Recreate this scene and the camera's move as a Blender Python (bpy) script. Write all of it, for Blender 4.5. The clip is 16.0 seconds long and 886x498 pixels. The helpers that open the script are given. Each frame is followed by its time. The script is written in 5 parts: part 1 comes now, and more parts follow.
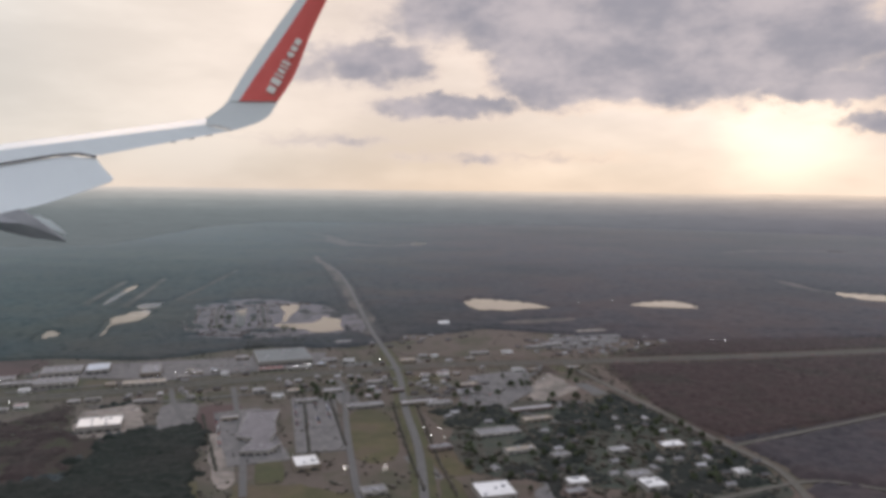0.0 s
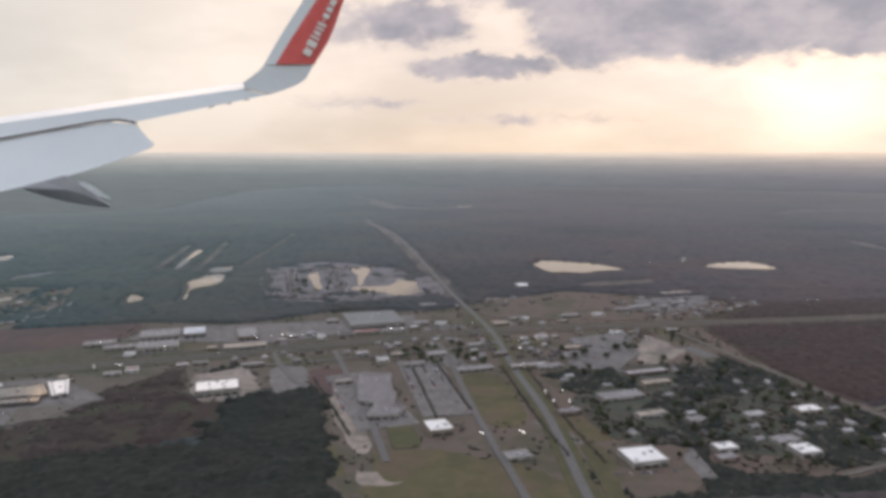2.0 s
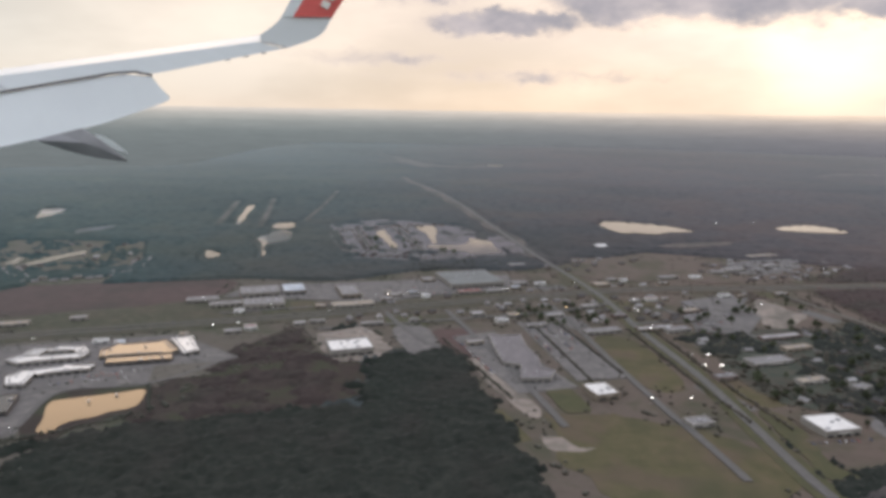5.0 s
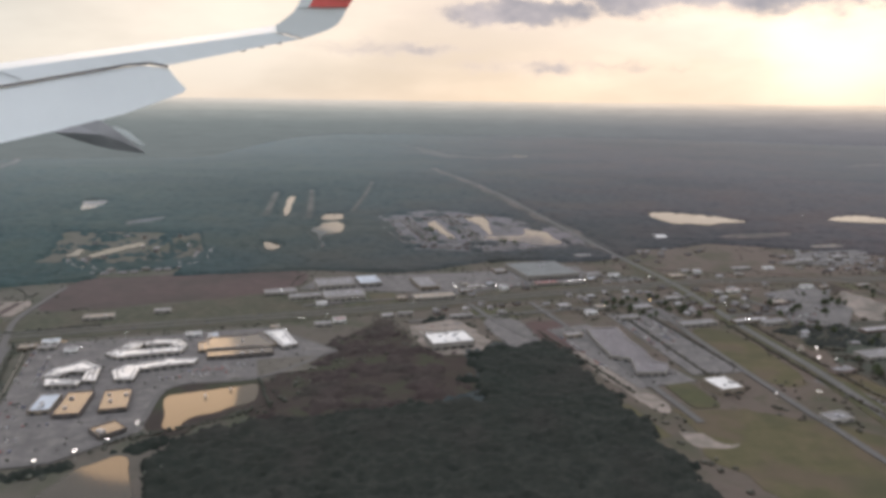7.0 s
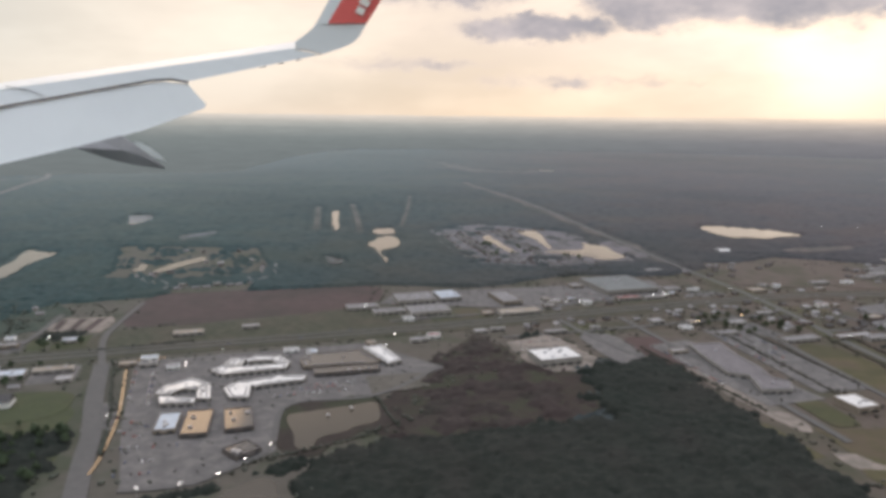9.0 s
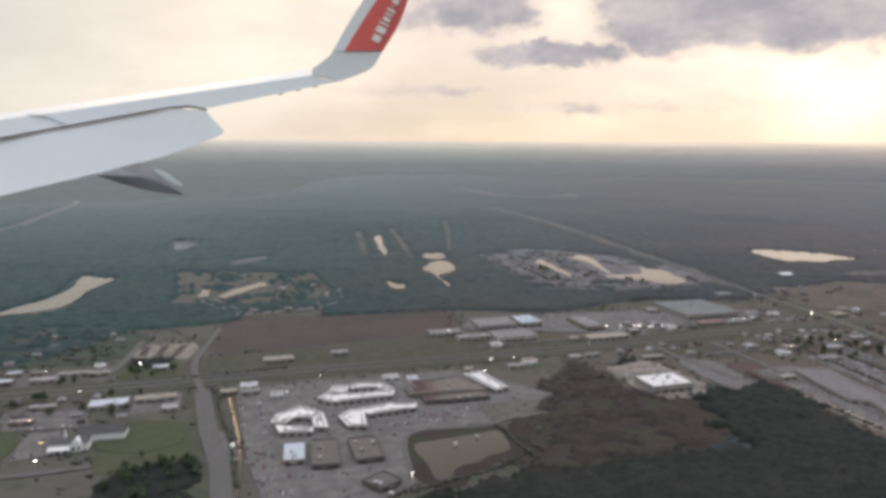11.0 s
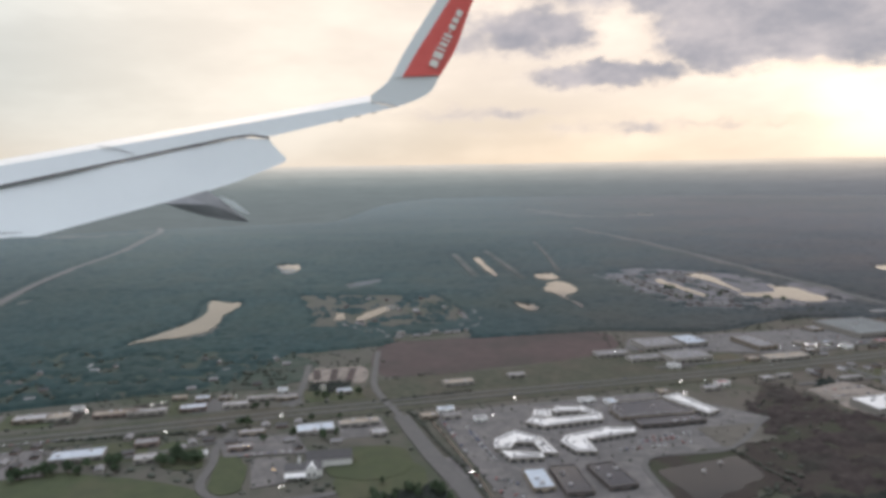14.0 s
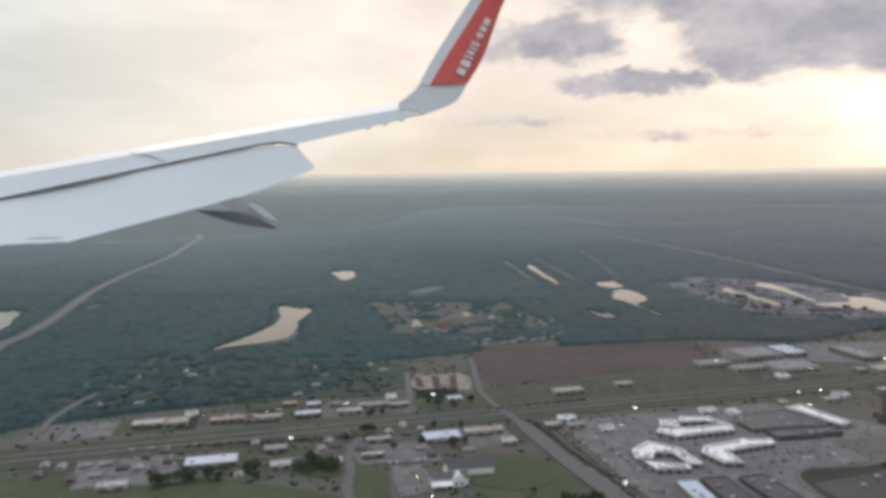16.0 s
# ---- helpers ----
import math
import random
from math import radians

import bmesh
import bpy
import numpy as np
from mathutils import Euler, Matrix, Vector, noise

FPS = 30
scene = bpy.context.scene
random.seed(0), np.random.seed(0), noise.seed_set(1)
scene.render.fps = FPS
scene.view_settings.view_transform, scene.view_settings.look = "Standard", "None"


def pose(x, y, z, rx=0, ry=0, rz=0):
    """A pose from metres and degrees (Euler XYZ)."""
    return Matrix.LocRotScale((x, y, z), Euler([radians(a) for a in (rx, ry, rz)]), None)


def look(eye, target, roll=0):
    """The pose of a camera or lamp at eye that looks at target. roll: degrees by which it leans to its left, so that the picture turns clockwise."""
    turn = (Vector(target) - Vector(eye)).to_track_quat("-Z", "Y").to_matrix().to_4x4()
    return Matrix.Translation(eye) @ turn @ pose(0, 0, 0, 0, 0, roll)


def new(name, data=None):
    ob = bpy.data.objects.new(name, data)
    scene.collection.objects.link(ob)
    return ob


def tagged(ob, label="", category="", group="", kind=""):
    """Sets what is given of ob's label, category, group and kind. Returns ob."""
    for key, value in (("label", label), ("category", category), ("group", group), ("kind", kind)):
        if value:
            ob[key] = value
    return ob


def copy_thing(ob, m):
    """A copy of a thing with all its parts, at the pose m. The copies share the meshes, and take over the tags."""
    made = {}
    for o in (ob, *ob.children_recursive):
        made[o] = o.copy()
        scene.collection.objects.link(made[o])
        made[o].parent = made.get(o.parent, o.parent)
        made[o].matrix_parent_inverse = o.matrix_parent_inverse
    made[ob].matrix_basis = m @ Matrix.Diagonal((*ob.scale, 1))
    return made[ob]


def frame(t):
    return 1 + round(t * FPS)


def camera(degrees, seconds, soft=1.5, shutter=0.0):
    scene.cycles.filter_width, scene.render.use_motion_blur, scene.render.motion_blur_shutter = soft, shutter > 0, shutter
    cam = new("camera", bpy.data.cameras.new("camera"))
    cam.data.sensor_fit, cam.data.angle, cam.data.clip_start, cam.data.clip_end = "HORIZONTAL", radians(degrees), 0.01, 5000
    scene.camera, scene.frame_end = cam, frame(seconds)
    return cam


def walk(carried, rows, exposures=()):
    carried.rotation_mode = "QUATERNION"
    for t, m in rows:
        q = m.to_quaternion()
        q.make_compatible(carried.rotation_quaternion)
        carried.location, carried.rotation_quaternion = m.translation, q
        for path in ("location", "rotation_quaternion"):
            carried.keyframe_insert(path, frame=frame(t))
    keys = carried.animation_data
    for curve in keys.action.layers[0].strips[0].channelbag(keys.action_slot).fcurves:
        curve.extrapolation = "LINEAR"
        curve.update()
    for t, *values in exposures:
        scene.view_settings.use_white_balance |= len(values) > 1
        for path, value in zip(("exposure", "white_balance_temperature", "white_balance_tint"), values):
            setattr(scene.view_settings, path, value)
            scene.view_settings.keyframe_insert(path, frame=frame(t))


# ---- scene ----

# ---------------------------------------------------------------- camera
cam = camera(63.63, 16.0, soft=4.0)
PATH = [
    (0.0, -0.0, 0.0, 195.0, 85.43, -0.70, 0.06),
    (0.5, -18.4, 4.7, 193.7, 84.94, -0.69, 0.27),
    (1.0, -37.0, 9.1, 192.5, 84.33, -0.42, 0.78),
    (1.5, -55.5, 13.1, 191.3, 83.23, -0.17, 1.73),
    (2.0, -74.2, 16.7, 190.2, 82.48, -0.05, 2.13),
    (2.5, -92.8, 20.2, 189.2, 82.09, -0.83, 1.58),
    (3.0, -111.5, 23.4, 188.2, 81.08, -0.55, 1.94),
    (3.5, -130.2, 26.3, 187.3, 80.67, -0.93, 1.98),
    (4.0, -149.0, 29.1, 186.3, 80.10, -0.93, 2.07),
    (6.5, -242.7, 41.2, 181.7, 78.68, -0.82, 2.35),
    (7.0, -261.5, 43.4, 180.7, 78.56, -0.73, 2.45),
    (7.5, -280.2, 45.5, 179.8, 78.99, -0.55, 2.52),
    (8.0, -298.9, 47.5, 178.8, 79.16, -0.50, 2.59),
    (8.5, -317.5, 49.4, 177.9, 79.13, -0.46, 2.70),
    (9.0, -336.2, 51.2, 176.9, 79.75, -0.55, 2.90),
    (9.5, -354.8, 53.0, 175.9, 80.26, -0.31, 3.02),
    (12.0, -447.8, 60.3, 171.2, 82.38, -0.44, 3.47),
    (12.5, -466.3, 61.3, 170.3, 82.42, 0.06, 4.37),
    (13.0, -484.9, 62.1, 169.5, 82.50, 0.44, 5.11),
    (13.5, -503.5, 62.7, 168.7, 82.89, 0.82, 5.83),
    (14.0, -522.0, 63.0, 168.0, 83.70, 0.97, 6.32),
    (14.5, -540.6, 62.9, 167.5, 84.45, 0.86, 7.26),
    (15.0, -559.2, 62.6, 167.0, 84.42, 0.96, 7.54),
    (15.5, -577.9, 61.8, 166.6, 84.09, 1.03, 7.46),
    (16.0, -596.5, 60.7, 166.4, 84.38, 0.70, 7.45),
]
walk(cam, [(t, pose(x, y, z, rx, ry, rz)) for t, x, y, z, rx, ry, rz in PATH],
     exposures=[(0.0, -0.12, 6650, 17), (0.5, -0.28, 6700, 18), (1.0, -0.28, 6700, 18), (1.5, -0.04, 6650, 17), (2.0, 0.0, 6650, 17), (4.0, 0.03, 6700, 16), (8.0, 0.08, 6850, 15), (9.5, 0.08, 6850, 15), (12.5, 0.09, 6700, 14), (16.0, 0.07, 6550, 12)])

# ---------------------------------------------------------------- world, sun
SUN_AZ, SUN_EL = -26.5, 20.4        # the veiled sun: degrees to the right of +y, and above the horizon
GAP_AZ, GAP_EL = 25.6, 5.7          # the bright clear gap under the clouds
CENTRE = Vector((-290.0, 40.0, 0.0))


class Nodes:
    """Short hand for a node tree."""

    def __init__(self, tree):
        self.tree = tree
        tree.nodes.clear()

    def add(self, kind, **values):
        n = self.tree.nodes.new(kind)
        for key, value in values.items():
            if key in n.inputs:
                n.inputs[key].default_value = value
            else:
                setattr(n, key, value)
        return n

    def link(self, a, b):
        self.tree.links.new(a, b)

    def put(self, value, socket):
        if isinstance(value, (int, float)):
            socket.default_value = value
        elif isinstance(value, (tuple, list)):
            socket.default_value = (*value, 1.0) if len(value) == 3 and socket.type == "RGBA" else value
        else:
            self.tree.links.new(value, socket)

    def math(self, op, a, b=0.0, c=0.0, clamp=False):
        n = self.tree.nodes.new("ShaderNodeMath")
        n.operation, n.use_clamp = op, clamp
        for v, s in zip((a, b, c), n.inputs):
            self.put(v, s)
        return n.outputs[0]

    def mix(self, f, a, b, blend="MIX"):
        n = self.tree.nodes.new("ShaderNodeMix")
        n.data_type, n.blend_type = "RGBA", blend
        self.put(f, n.inputs["Factor"])
        self.put(a, n.inputs[6])
        self.put(b, n.inputs[7])
        return n.outputs[2]

    def smooth(self, v, lo, hi, to0=0.0, to1=1.0):
        n = self.tree.nodes.new("ShaderNodeMapRange")
        n.interpolation_type = "SMOOTHSTEP"
        self.put(v, n.inputs[0])
        for i, x in enumerate((lo, hi, to0, to1)):
            n.inputs[i + 1].default_value = x
        return n.outputs[0]

    def noise(self, vec, scale, detail=4.0, rough=0.55, dims="3D"):
        n = self.tree.nodes.new("ShaderNodeTexNoise")
        n.noise_dimensions = dims
        if vec is not None:
            self.link(vec, n.inputs["Vector"])
        n.inputs["Scale"].default_value, n.inputs["Detail"].default_value, n.inputs["Roughness"].default_value = scale, detail, rough
        return n.outputs["Fac"]

    def ramp(self, v, stops):
        n = self.tree.nodes.new("ShaderNodeValToRGB")
        e = n.color_ramp.elements
        while len(e) < len(stops):
            e.new(0.5)
        for s, (at, col) in zip(e, stops):
            s.position, s.color = at, (*col, 1.0)
        self.put(v, n.inputs[0])
        return n.outputs[0]


def make_world():
    world = bpy.data.worlds.new("sky")
    world.use_nodes = True
    scene.world = world
    n = Nodes(world.node_tree)
    way = n.add("ShaderNodeTexCoord").outputs["Generated"]
    sep = n.add("ShaderNodeSeparateXYZ")
    n.link(way, sep.inputs[0])

    def closeness(az, el):
        dot = n.add("ShaderNodeVectorMath", operation="DOT_PRODUCT")
        n.link(way, dot.inputs[0])
        dot.inputs[1].default_value = (math.sin(radians(az)) * math.cos(radians(el)), math.cos(radians(az)) * math.cos(radians(el)), math.sin(radians(el)))
        return dot.outputs["Value"]

    near = closeness(GAP_AZ, GAP_EL)
    up = sep.outputs[2]
    sky = n.add("ShaderNodeTexSky", sky_type="NISHITA", sun_disc=False, sun_elevation=radians(SUN_EL), sun_rotation=radians(SUN_AZ), air_density=1.0, dust_density=0.6)
    # thin high overcast in front of the clear sky
    low = n.mix(n.smooth(near, 0.68, 0.985), (0.59, 0.588, 0.556), (0.86, 0.715, 0.555))
    high = n.mix(n.smooth(near, 0.40, 0.92), (0.59, 0.625, 0.605), (0.92, 0.81, 0.69))
    veil = n.mix(n.smooth(up, 0.0, 0.13), low, high)
    veil = n.mix(n.smooth(up, 0.30, 0.85), veil, (1.34, 1.46, 1.68))
    glow = n.math("MULTIPLY", n.smooth(near, 0.90, 0.9995), 0.15)
    veil = n.mix(glow, veil, (1.0, 0.92, 0.80), "ADD")
    veil = n.mix(n.math("MULTIPLY", n.smooth(closeness(GAP_AZ, GAP_EL), 0.9945, 0.9998), 0.25), veil, (1.0, 0.86, 0.62), "ADD")
    veil = n.mix(n.math("MULTIPLY", n.smooth(closeness(SUN_AZ, SUN_EL), 0.935, 0.995), 0.09), veil, (1.0, 0.88, 0.64), "ADD")
    # broad soft streaks of high cloud
    bands = n.add("ShaderNodeMapping")
    bands.inputs["Scale"].default_value = (1.0, 1.0, 3.2)
    n.link(way, bands.inputs[0])
    streak = n.smooth(n.noise(bands.outputs[0], 2.6, 5.0, 0.55), 0.35, 0.68, 0.86, 1.10)
    tone = n.add("ShaderNodeVectorMath", operation="SCALE")
    n.link(veil, tone.inputs[0])
    n.link(streak, tone.inputs["Scale"])
    veil = tone.outputs[0]
    # the sky opposite to the low sun is dimmer
    dim = n.add("ShaderNodeVectorMath", operation="SCALE")
    n.link(veil, dim.inputs[0])
    n.link(n.smooth(sep.outputs[1], -0.75, 0.25, 0.74, 1.0), dim.inputs["Scale"])
    veil = dim.outputs[0]
    back = n.add("ShaderNodeBackground", Strength=1.0)
    nis = n.add("ShaderNodeBackground", Strength=0.006)
    n.link(veil, back.inputs[0])
    n.link(sky.outputs[0], nis.inputs[0])
    both = n.add("ShaderNodeAddShader")
    n.link(back.outputs[0], both.inputs[0])
    n.link(nis.outputs[0], both.inputs[1])
    out = n.add("ShaderNodeOutputWorld")
    n.link(both.outputs[0], out.inputs[0])


make_world()
sun_lamp = new("sun", bpy.data.lights.new("sun", "SUN"))
sun_lamp.data.energy, sun_lamp.data.angle, sun_lamp.data.color = 0.10, radians(14.0), (1.0, 0.66, 0.34)
sun_lamp.matrix_world = look((0, 0, 0), (-math.sin(radians(SUN_AZ)), -math.cos(radians(SUN_AZ)), -math.tan(radians(SUN_EL))))


# ---------------------------------------------------------------- materials
LAND = ("far woods", "far crowns", "belt crowns", "tree crowns", "brown crowns", "town crowns", "leaves", "gardens", "grass", "lawn", "dirt track", "cleared verge", "pale estate ground", "dry meadow", "ploughed soil", "brown scrub", "town ground", "bare sand", "asphalt", "road surface")

WOODED = ("far woods", "far crowns", "belt crowns", "tree crowns")
WEST_TINT, EAST_TINT, WEST_TOWN_TINT, TOWN_TINT = (0.76, 1.04, 1.07), (1.43, 0.87, 0.97), (0.95, 0.99, 1.02), (1.16, 0.95, 0.96)   # window tint put into the land's colour: teal in the west, red in east


def material(name, colours, scale=0.2, rough=0.8, bump=0.0, bump_scale=None, metal=0.0, spec=0.5, patch=None, by_piece=0.0, island=False, haze_gloss=None):
    """A surface of two or three colours in a fine grain, with broad patches, relief and a change from piece to piece."""
    m = bpy.data.materials.new(name)
    m.use_nodes = True
    n = Nodes(m.node_tree)
    geo = n.add("ShaderNodeNewGeometry")
    pos = geo.outputs["Position"]
    fine = n.noise(pos, scale, 5.0, 0.6)
    stops = [(0.3 + 0.4 * i / max(1, len(colours) - 1), c) for i, c in enumerate(colours)]
    col = n.ramp(fine, stops)
    for size, colour, amount in ([patch] if patch and not isinstance(patch, list) else patch or []):
        big = n.noise(pos, size, 3.0, 0.55)
        col = n.mix(n.smooth(big, 0.45, 0.65, 0.0, amount), col, colour)
    if by_piece:
        rnd = geo.outputs["Random Per Island"] if island else n.add("ShaderNodeObjectInfo").outputs["Random"]
        k = n.math("MULTIPLY_ADD", rnd, 2 * by_piece, 1 - by_piece)
        hsv = n.add("ShaderNodeHueSaturation")
        n.link(k, hsv.inputs["Value"])
        n.link(col, hsv.inputs["Color"])
        col = hsv.outputs[0]
    if name in LAND and name not in ("bare sand", "asphalt", "road surface", "tree crowns", "dirt track"):
        # Multiplies the window's teal-to-red tint into the land colours from west to east.
        part_x = n.add("ShaderNodeSeparateXYZ")
        n.link(pos, part_x.inputs[0])
        wander = n.math("MULTIPLY_ADD", n.noise(pos, 0.003, 3.0), 500.0, -250.0)
        east = n.smooth(n.math("ADD", part_x.outputs[0], wander), -850.0, 300.0)
        col = n.mix(1.0, col, n.mix(east, WEST_TINT, EAST_TINT) if name in WOODED else n.mix(east, WEST_TOWN_TINT, TOWN_TINT), "MULTIPLY")
    bsdf = n.add("ShaderNodeBsdfPrincipled", Metallic=metal, Roughness=rough)
    bsdf.inputs["Specular IOR Level"].default_value = spec
    n.link(col, bsdf.inputs["Base Color"])
    rv = n.math("MULTIPLY_ADD", n.noise(pos, scale * 3, 3.0), 0.2, rough - 0.1)
    n.link(rv, bsdf.inputs["Roughness"])
    if bump:
        b = n.add("ShaderNodeBump", Strength=min(1.0, bump), Distance=bump)
        n.link(n.noise(pos, bump_scale or scale * 2, 4.0, 0.6), b.inputs["Height"])
        n.link(b.outputs[0], bsdf.inputs["Normal"])
    out = n.add("ShaderNodeOutputMaterial")
    surf = bsdf.outputs[0]
    # An even grazing sheen over the land stands in for distance haze.
    if haze_gloss is None:
        haze_gloss = 0.38 if name in LAND else 0.0
    if haze_gloss:
        up = n.add("ShaderNodeCombineXYZ", Z=1.0)
        lw = n.add("ShaderNodeLayerWeight", Blend=0.5)
        n.link(up.outputs[0], lw.inputs["Normal"])
        f = n.math("MULTIPLY", n.math("POWER", lw.outputs["Facing"], 15.0), haze_gloss)
        gl = n.add("ShaderNodeBsdfGlossy", Roughness=0.6)
        gl.inputs["Color"].default_value = (0.80, 0.90, 0.93, 1)
        n.link(up.outputs[0], gl.inputs["Normal"])
        mx = n.add("ShaderNodeMixShader")
        n.link(f, mx.inputs[0])
        n.link(surf, mx.inputs[1])
        n.link(gl.outputs[0], mx.inputs[2])
        surf = mx.outputs[0]
    n.link(surf, out.inputs[0])
    return m


def glowing(name, colour, strength):
    m = bpy.data.materials.new(name)
    m.use_nodes = True
    n = Nodes(m.node_tree)
    e = n.add("ShaderNodeEmission", Strength=strength)
    e.inputs[0].default_value = (*colour, 1)
    out = n.add("ShaderNodeOutputMaterial")
    n.link(e.outputs[0], out.inputs[0])
    return m


def water_material():
    m = bpy.data.materials.new("pond water")
    m.use_nodes = True
    n = Nodes(m.node_tree)
    pos = n.add("ShaderNodeNewGeometry").outputs["Position"]
    col = n.ramp(n.noise(pos, 0.03), [(0.35, (0.024, 0.024, 0.022)), (0.7, (0.042, 0.038, 0.032))])
    b = n.add("ShaderNodeBump", Strength=0.05, Distance=0.05)
    n.link(n.noise(pos, 0.8, 3.0), b.inputs["Height"])
    bsdf = n.add("ShaderNodeBsdfPrincipled", Roughness=0.05, IOR=1.46)
    bsdf.inputs["Specular Tint"].default_value = (1.0, 0.86, 0.70, 1.0)
    n.link(col, bsdf.inputs["Base Color"])
    n.link(b.outputs[0], bsdf.inputs["Normal"])
    out = n.add("ShaderNodeOutputMaterial")
    n.link(bsdf.outputs[0], out.inputs[0])
    return m


M = {}
# Canopy, belt and far crowns are paler and bluer: haze put into their colours.
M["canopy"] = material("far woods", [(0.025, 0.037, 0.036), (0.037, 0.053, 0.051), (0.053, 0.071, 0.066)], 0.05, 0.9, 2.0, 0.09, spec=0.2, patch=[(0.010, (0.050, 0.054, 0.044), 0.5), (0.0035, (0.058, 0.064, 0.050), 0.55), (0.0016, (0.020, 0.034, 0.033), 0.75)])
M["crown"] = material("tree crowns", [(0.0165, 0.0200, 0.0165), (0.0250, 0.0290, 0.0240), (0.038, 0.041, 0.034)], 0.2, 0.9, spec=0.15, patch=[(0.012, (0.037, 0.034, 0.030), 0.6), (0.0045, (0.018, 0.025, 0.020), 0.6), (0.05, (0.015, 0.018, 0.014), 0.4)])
M["hazed_belt_crown"] = material("belt crowns", [(0.025, 0.037, 0.036), (0.037, 0.053, 0.051), (0.053, 0.071, 0.066)], 0.12, 0.9, spec=0.2, patch=[(0.010, (0.050, 0.054, 0.044), 0.5), (0.0035, (0.058, 0.064, 0.050), 0.55), (0.0016, (0.020, 0.034, 0.033), 0.75)])
M["hazed_far_crown"] = material("far crowns", [(0.025, 0.037, 0.036), (0.037, 0.053, 0.051), (0.053, 0.071, 0.066)], 0.08, 0.9, spec=0.2, patch=[(0.010, (0.050, 0.054, 0.044), 0.5), (0.0035, (0.058, 0.064, 0.050), 0.55), (0.0016, (0.020, 0.034, 0.033), 0.75)])
M["brown_crown"] = material("brown crowns", [(0.029, 0.024, 0.021), (0.043, 0.035, 0.031), (0.058, 0.048, 0.042)], 0.15, 0.9, spec=0.2, patch=[(0.025, (0.032, 0.034, 0.026), 0.7), (0.007, (0.040, 0.031, 0.028), 0.7)])
M["town_crown"] = material("town crowns", [(0.048, 0.058, 0.046), (0.074, 0.082, 0.064), (0.108, 0.110, 0.088)], 0.35, 0.9, spec=0.2, patch=(0.02, (0.096, 0.092, 0.074), 0.5), by_piece=0.25, island=True)
M["leaf"] = material("leaves", [(0.045, 0.068, 0.039), (0.083, 0.112, 0.060)], 0.6, 0.85, 0.3, 2.0, spec=0.25, by_piece=0.3)
M["bark"] = material("bark", [(0.06, 0.05, 0.04), (0.12, 0.10, 0.08)], 2.0, 0.9)
M["grass"] = material("grass", [(0.050, 0.054, 0.036), (0.068, 0.070, 0.048), (0.094, 0.088, 0.062)], 0.15, 0.9, 0.2, 0.8, spec=0.2, patch=[(0.02, (0.100, 0.082, 0.062), 0.6), (0.08, (0.044, 0.050, 0.034), 0.5)])
M["lawn"] = material("lawn", [(0.054, 0.066, 0.033), (0.076, 0.085, 0.044)], 0.2, 0.9, 0.1, 0.8, spec=0.2, patch=[(0.03, (0.092, 0.084, 0.052), 0.5), (0.1, (0.050, 0.058, 0.034), 0.5)])
M["dry"] = material("dry meadow", [(0.062, 0.068, 0.034), (0.080, 0.083, 0.043), (0.100, 0.094, 0.055)], 0.08, 0.9, 0.2, 0.8, spec=0.2, patch=[(0.03, (0.096, 0.080, 0.060), 0.6), (0.011, (0.056, 0.064, 0.036), 0.7)])
M["plough"] = material("ploughed soil", [(0.076, 0.057, 0.052), (0.104, 0.077, 0.070)], 0.08, 0.95, 0.15, 1.0, spec=0.15, patch=[(0.012, (0.062, 0.056, 0.048), 0.75), (0.05, (0.090, 0.071, 0.062), 0.5)])
M["scrub"] = material("brown scrub", [(0.037, 0.032, 0.028), (0.053, 0.045, 0.038), (0.048, 0.049, 0.035)], 0.06, 0.95, 1.0, 0.4, spec=0.15, patch=[(0.03, (0.048, 0.054, 0.034), 0.85), (0.008, (0.040, 0.032, 0.028), 0.6)])
M["soil"] = material("town ground", [(0.080, 0.076, 0.060), (0.104, 0.096, 0.078), (0.070, 0.076, 0.052)], 0.06, 0.95, 0.1, 1.0, spec=0.2, patch=[(0.015, (0.060, 0.069, 0.044), 0.85), (0.05, (0.112, 0.098, 0.080), 0.5)])
M["sand"] = material("bare sand", [(0.19, 0.160, 0.135), (0.28, 0.235, 0.200)], 0.1, 0.95, 0.1, 0.8, patch=[(0.04, (0.115, 0.100, 0.084), 0.9), (0.12, (0.095, 0.090, 0.07), 0.5)])
M["asphalt"] = material("asphalt", [(0.092, 0.086, 0.083), (0.150, 0.140, 0.134)], 0.35, 0.85, spec=0.4, patch=[(0.05, (0.090, 0.086, 0.082), 0.75), (0.14, (0.19, 0.175, 0.16), 0.5)])
M["road"] = material("road surface", [(0.088, 0.084, 0.080), (0.122, 0.115, 0.108)], 0.25, 0.85, spec=0.4, patch=(0.03, (0.095, 0.092, 0.087), 0.6))
M["track"] = material("dirt track", [(0.100, 0.092, 0.078), (0.138, 0.124, 0.106)], 0.15, 0.95, spec=0.2, patch=(0.03, (0.085, 0.082, 0.064), 0.6))
M["verge"] = material("cleared verge", [(0.092, 0.092, 0.080), (0.132, 0.126, 0.112)], 0.08, 0.95, spec=0.2, patch=[(0.012, (0.046, 0.056, 0.050), 0.9), (0.05, (0.060, 0.066, 0.056), 0.7)])
M["estate"] = material("pale estate ground", [(0.106, 0.112, 0.116), (0.150, 0.154, 0.158)], 0.1, 0.95, spec=0.2, patch=[(0.03, (0.062, 0.068, 0.058), 0.8), (0.1, (0.19, 0.182, 0.178), 0.5)])
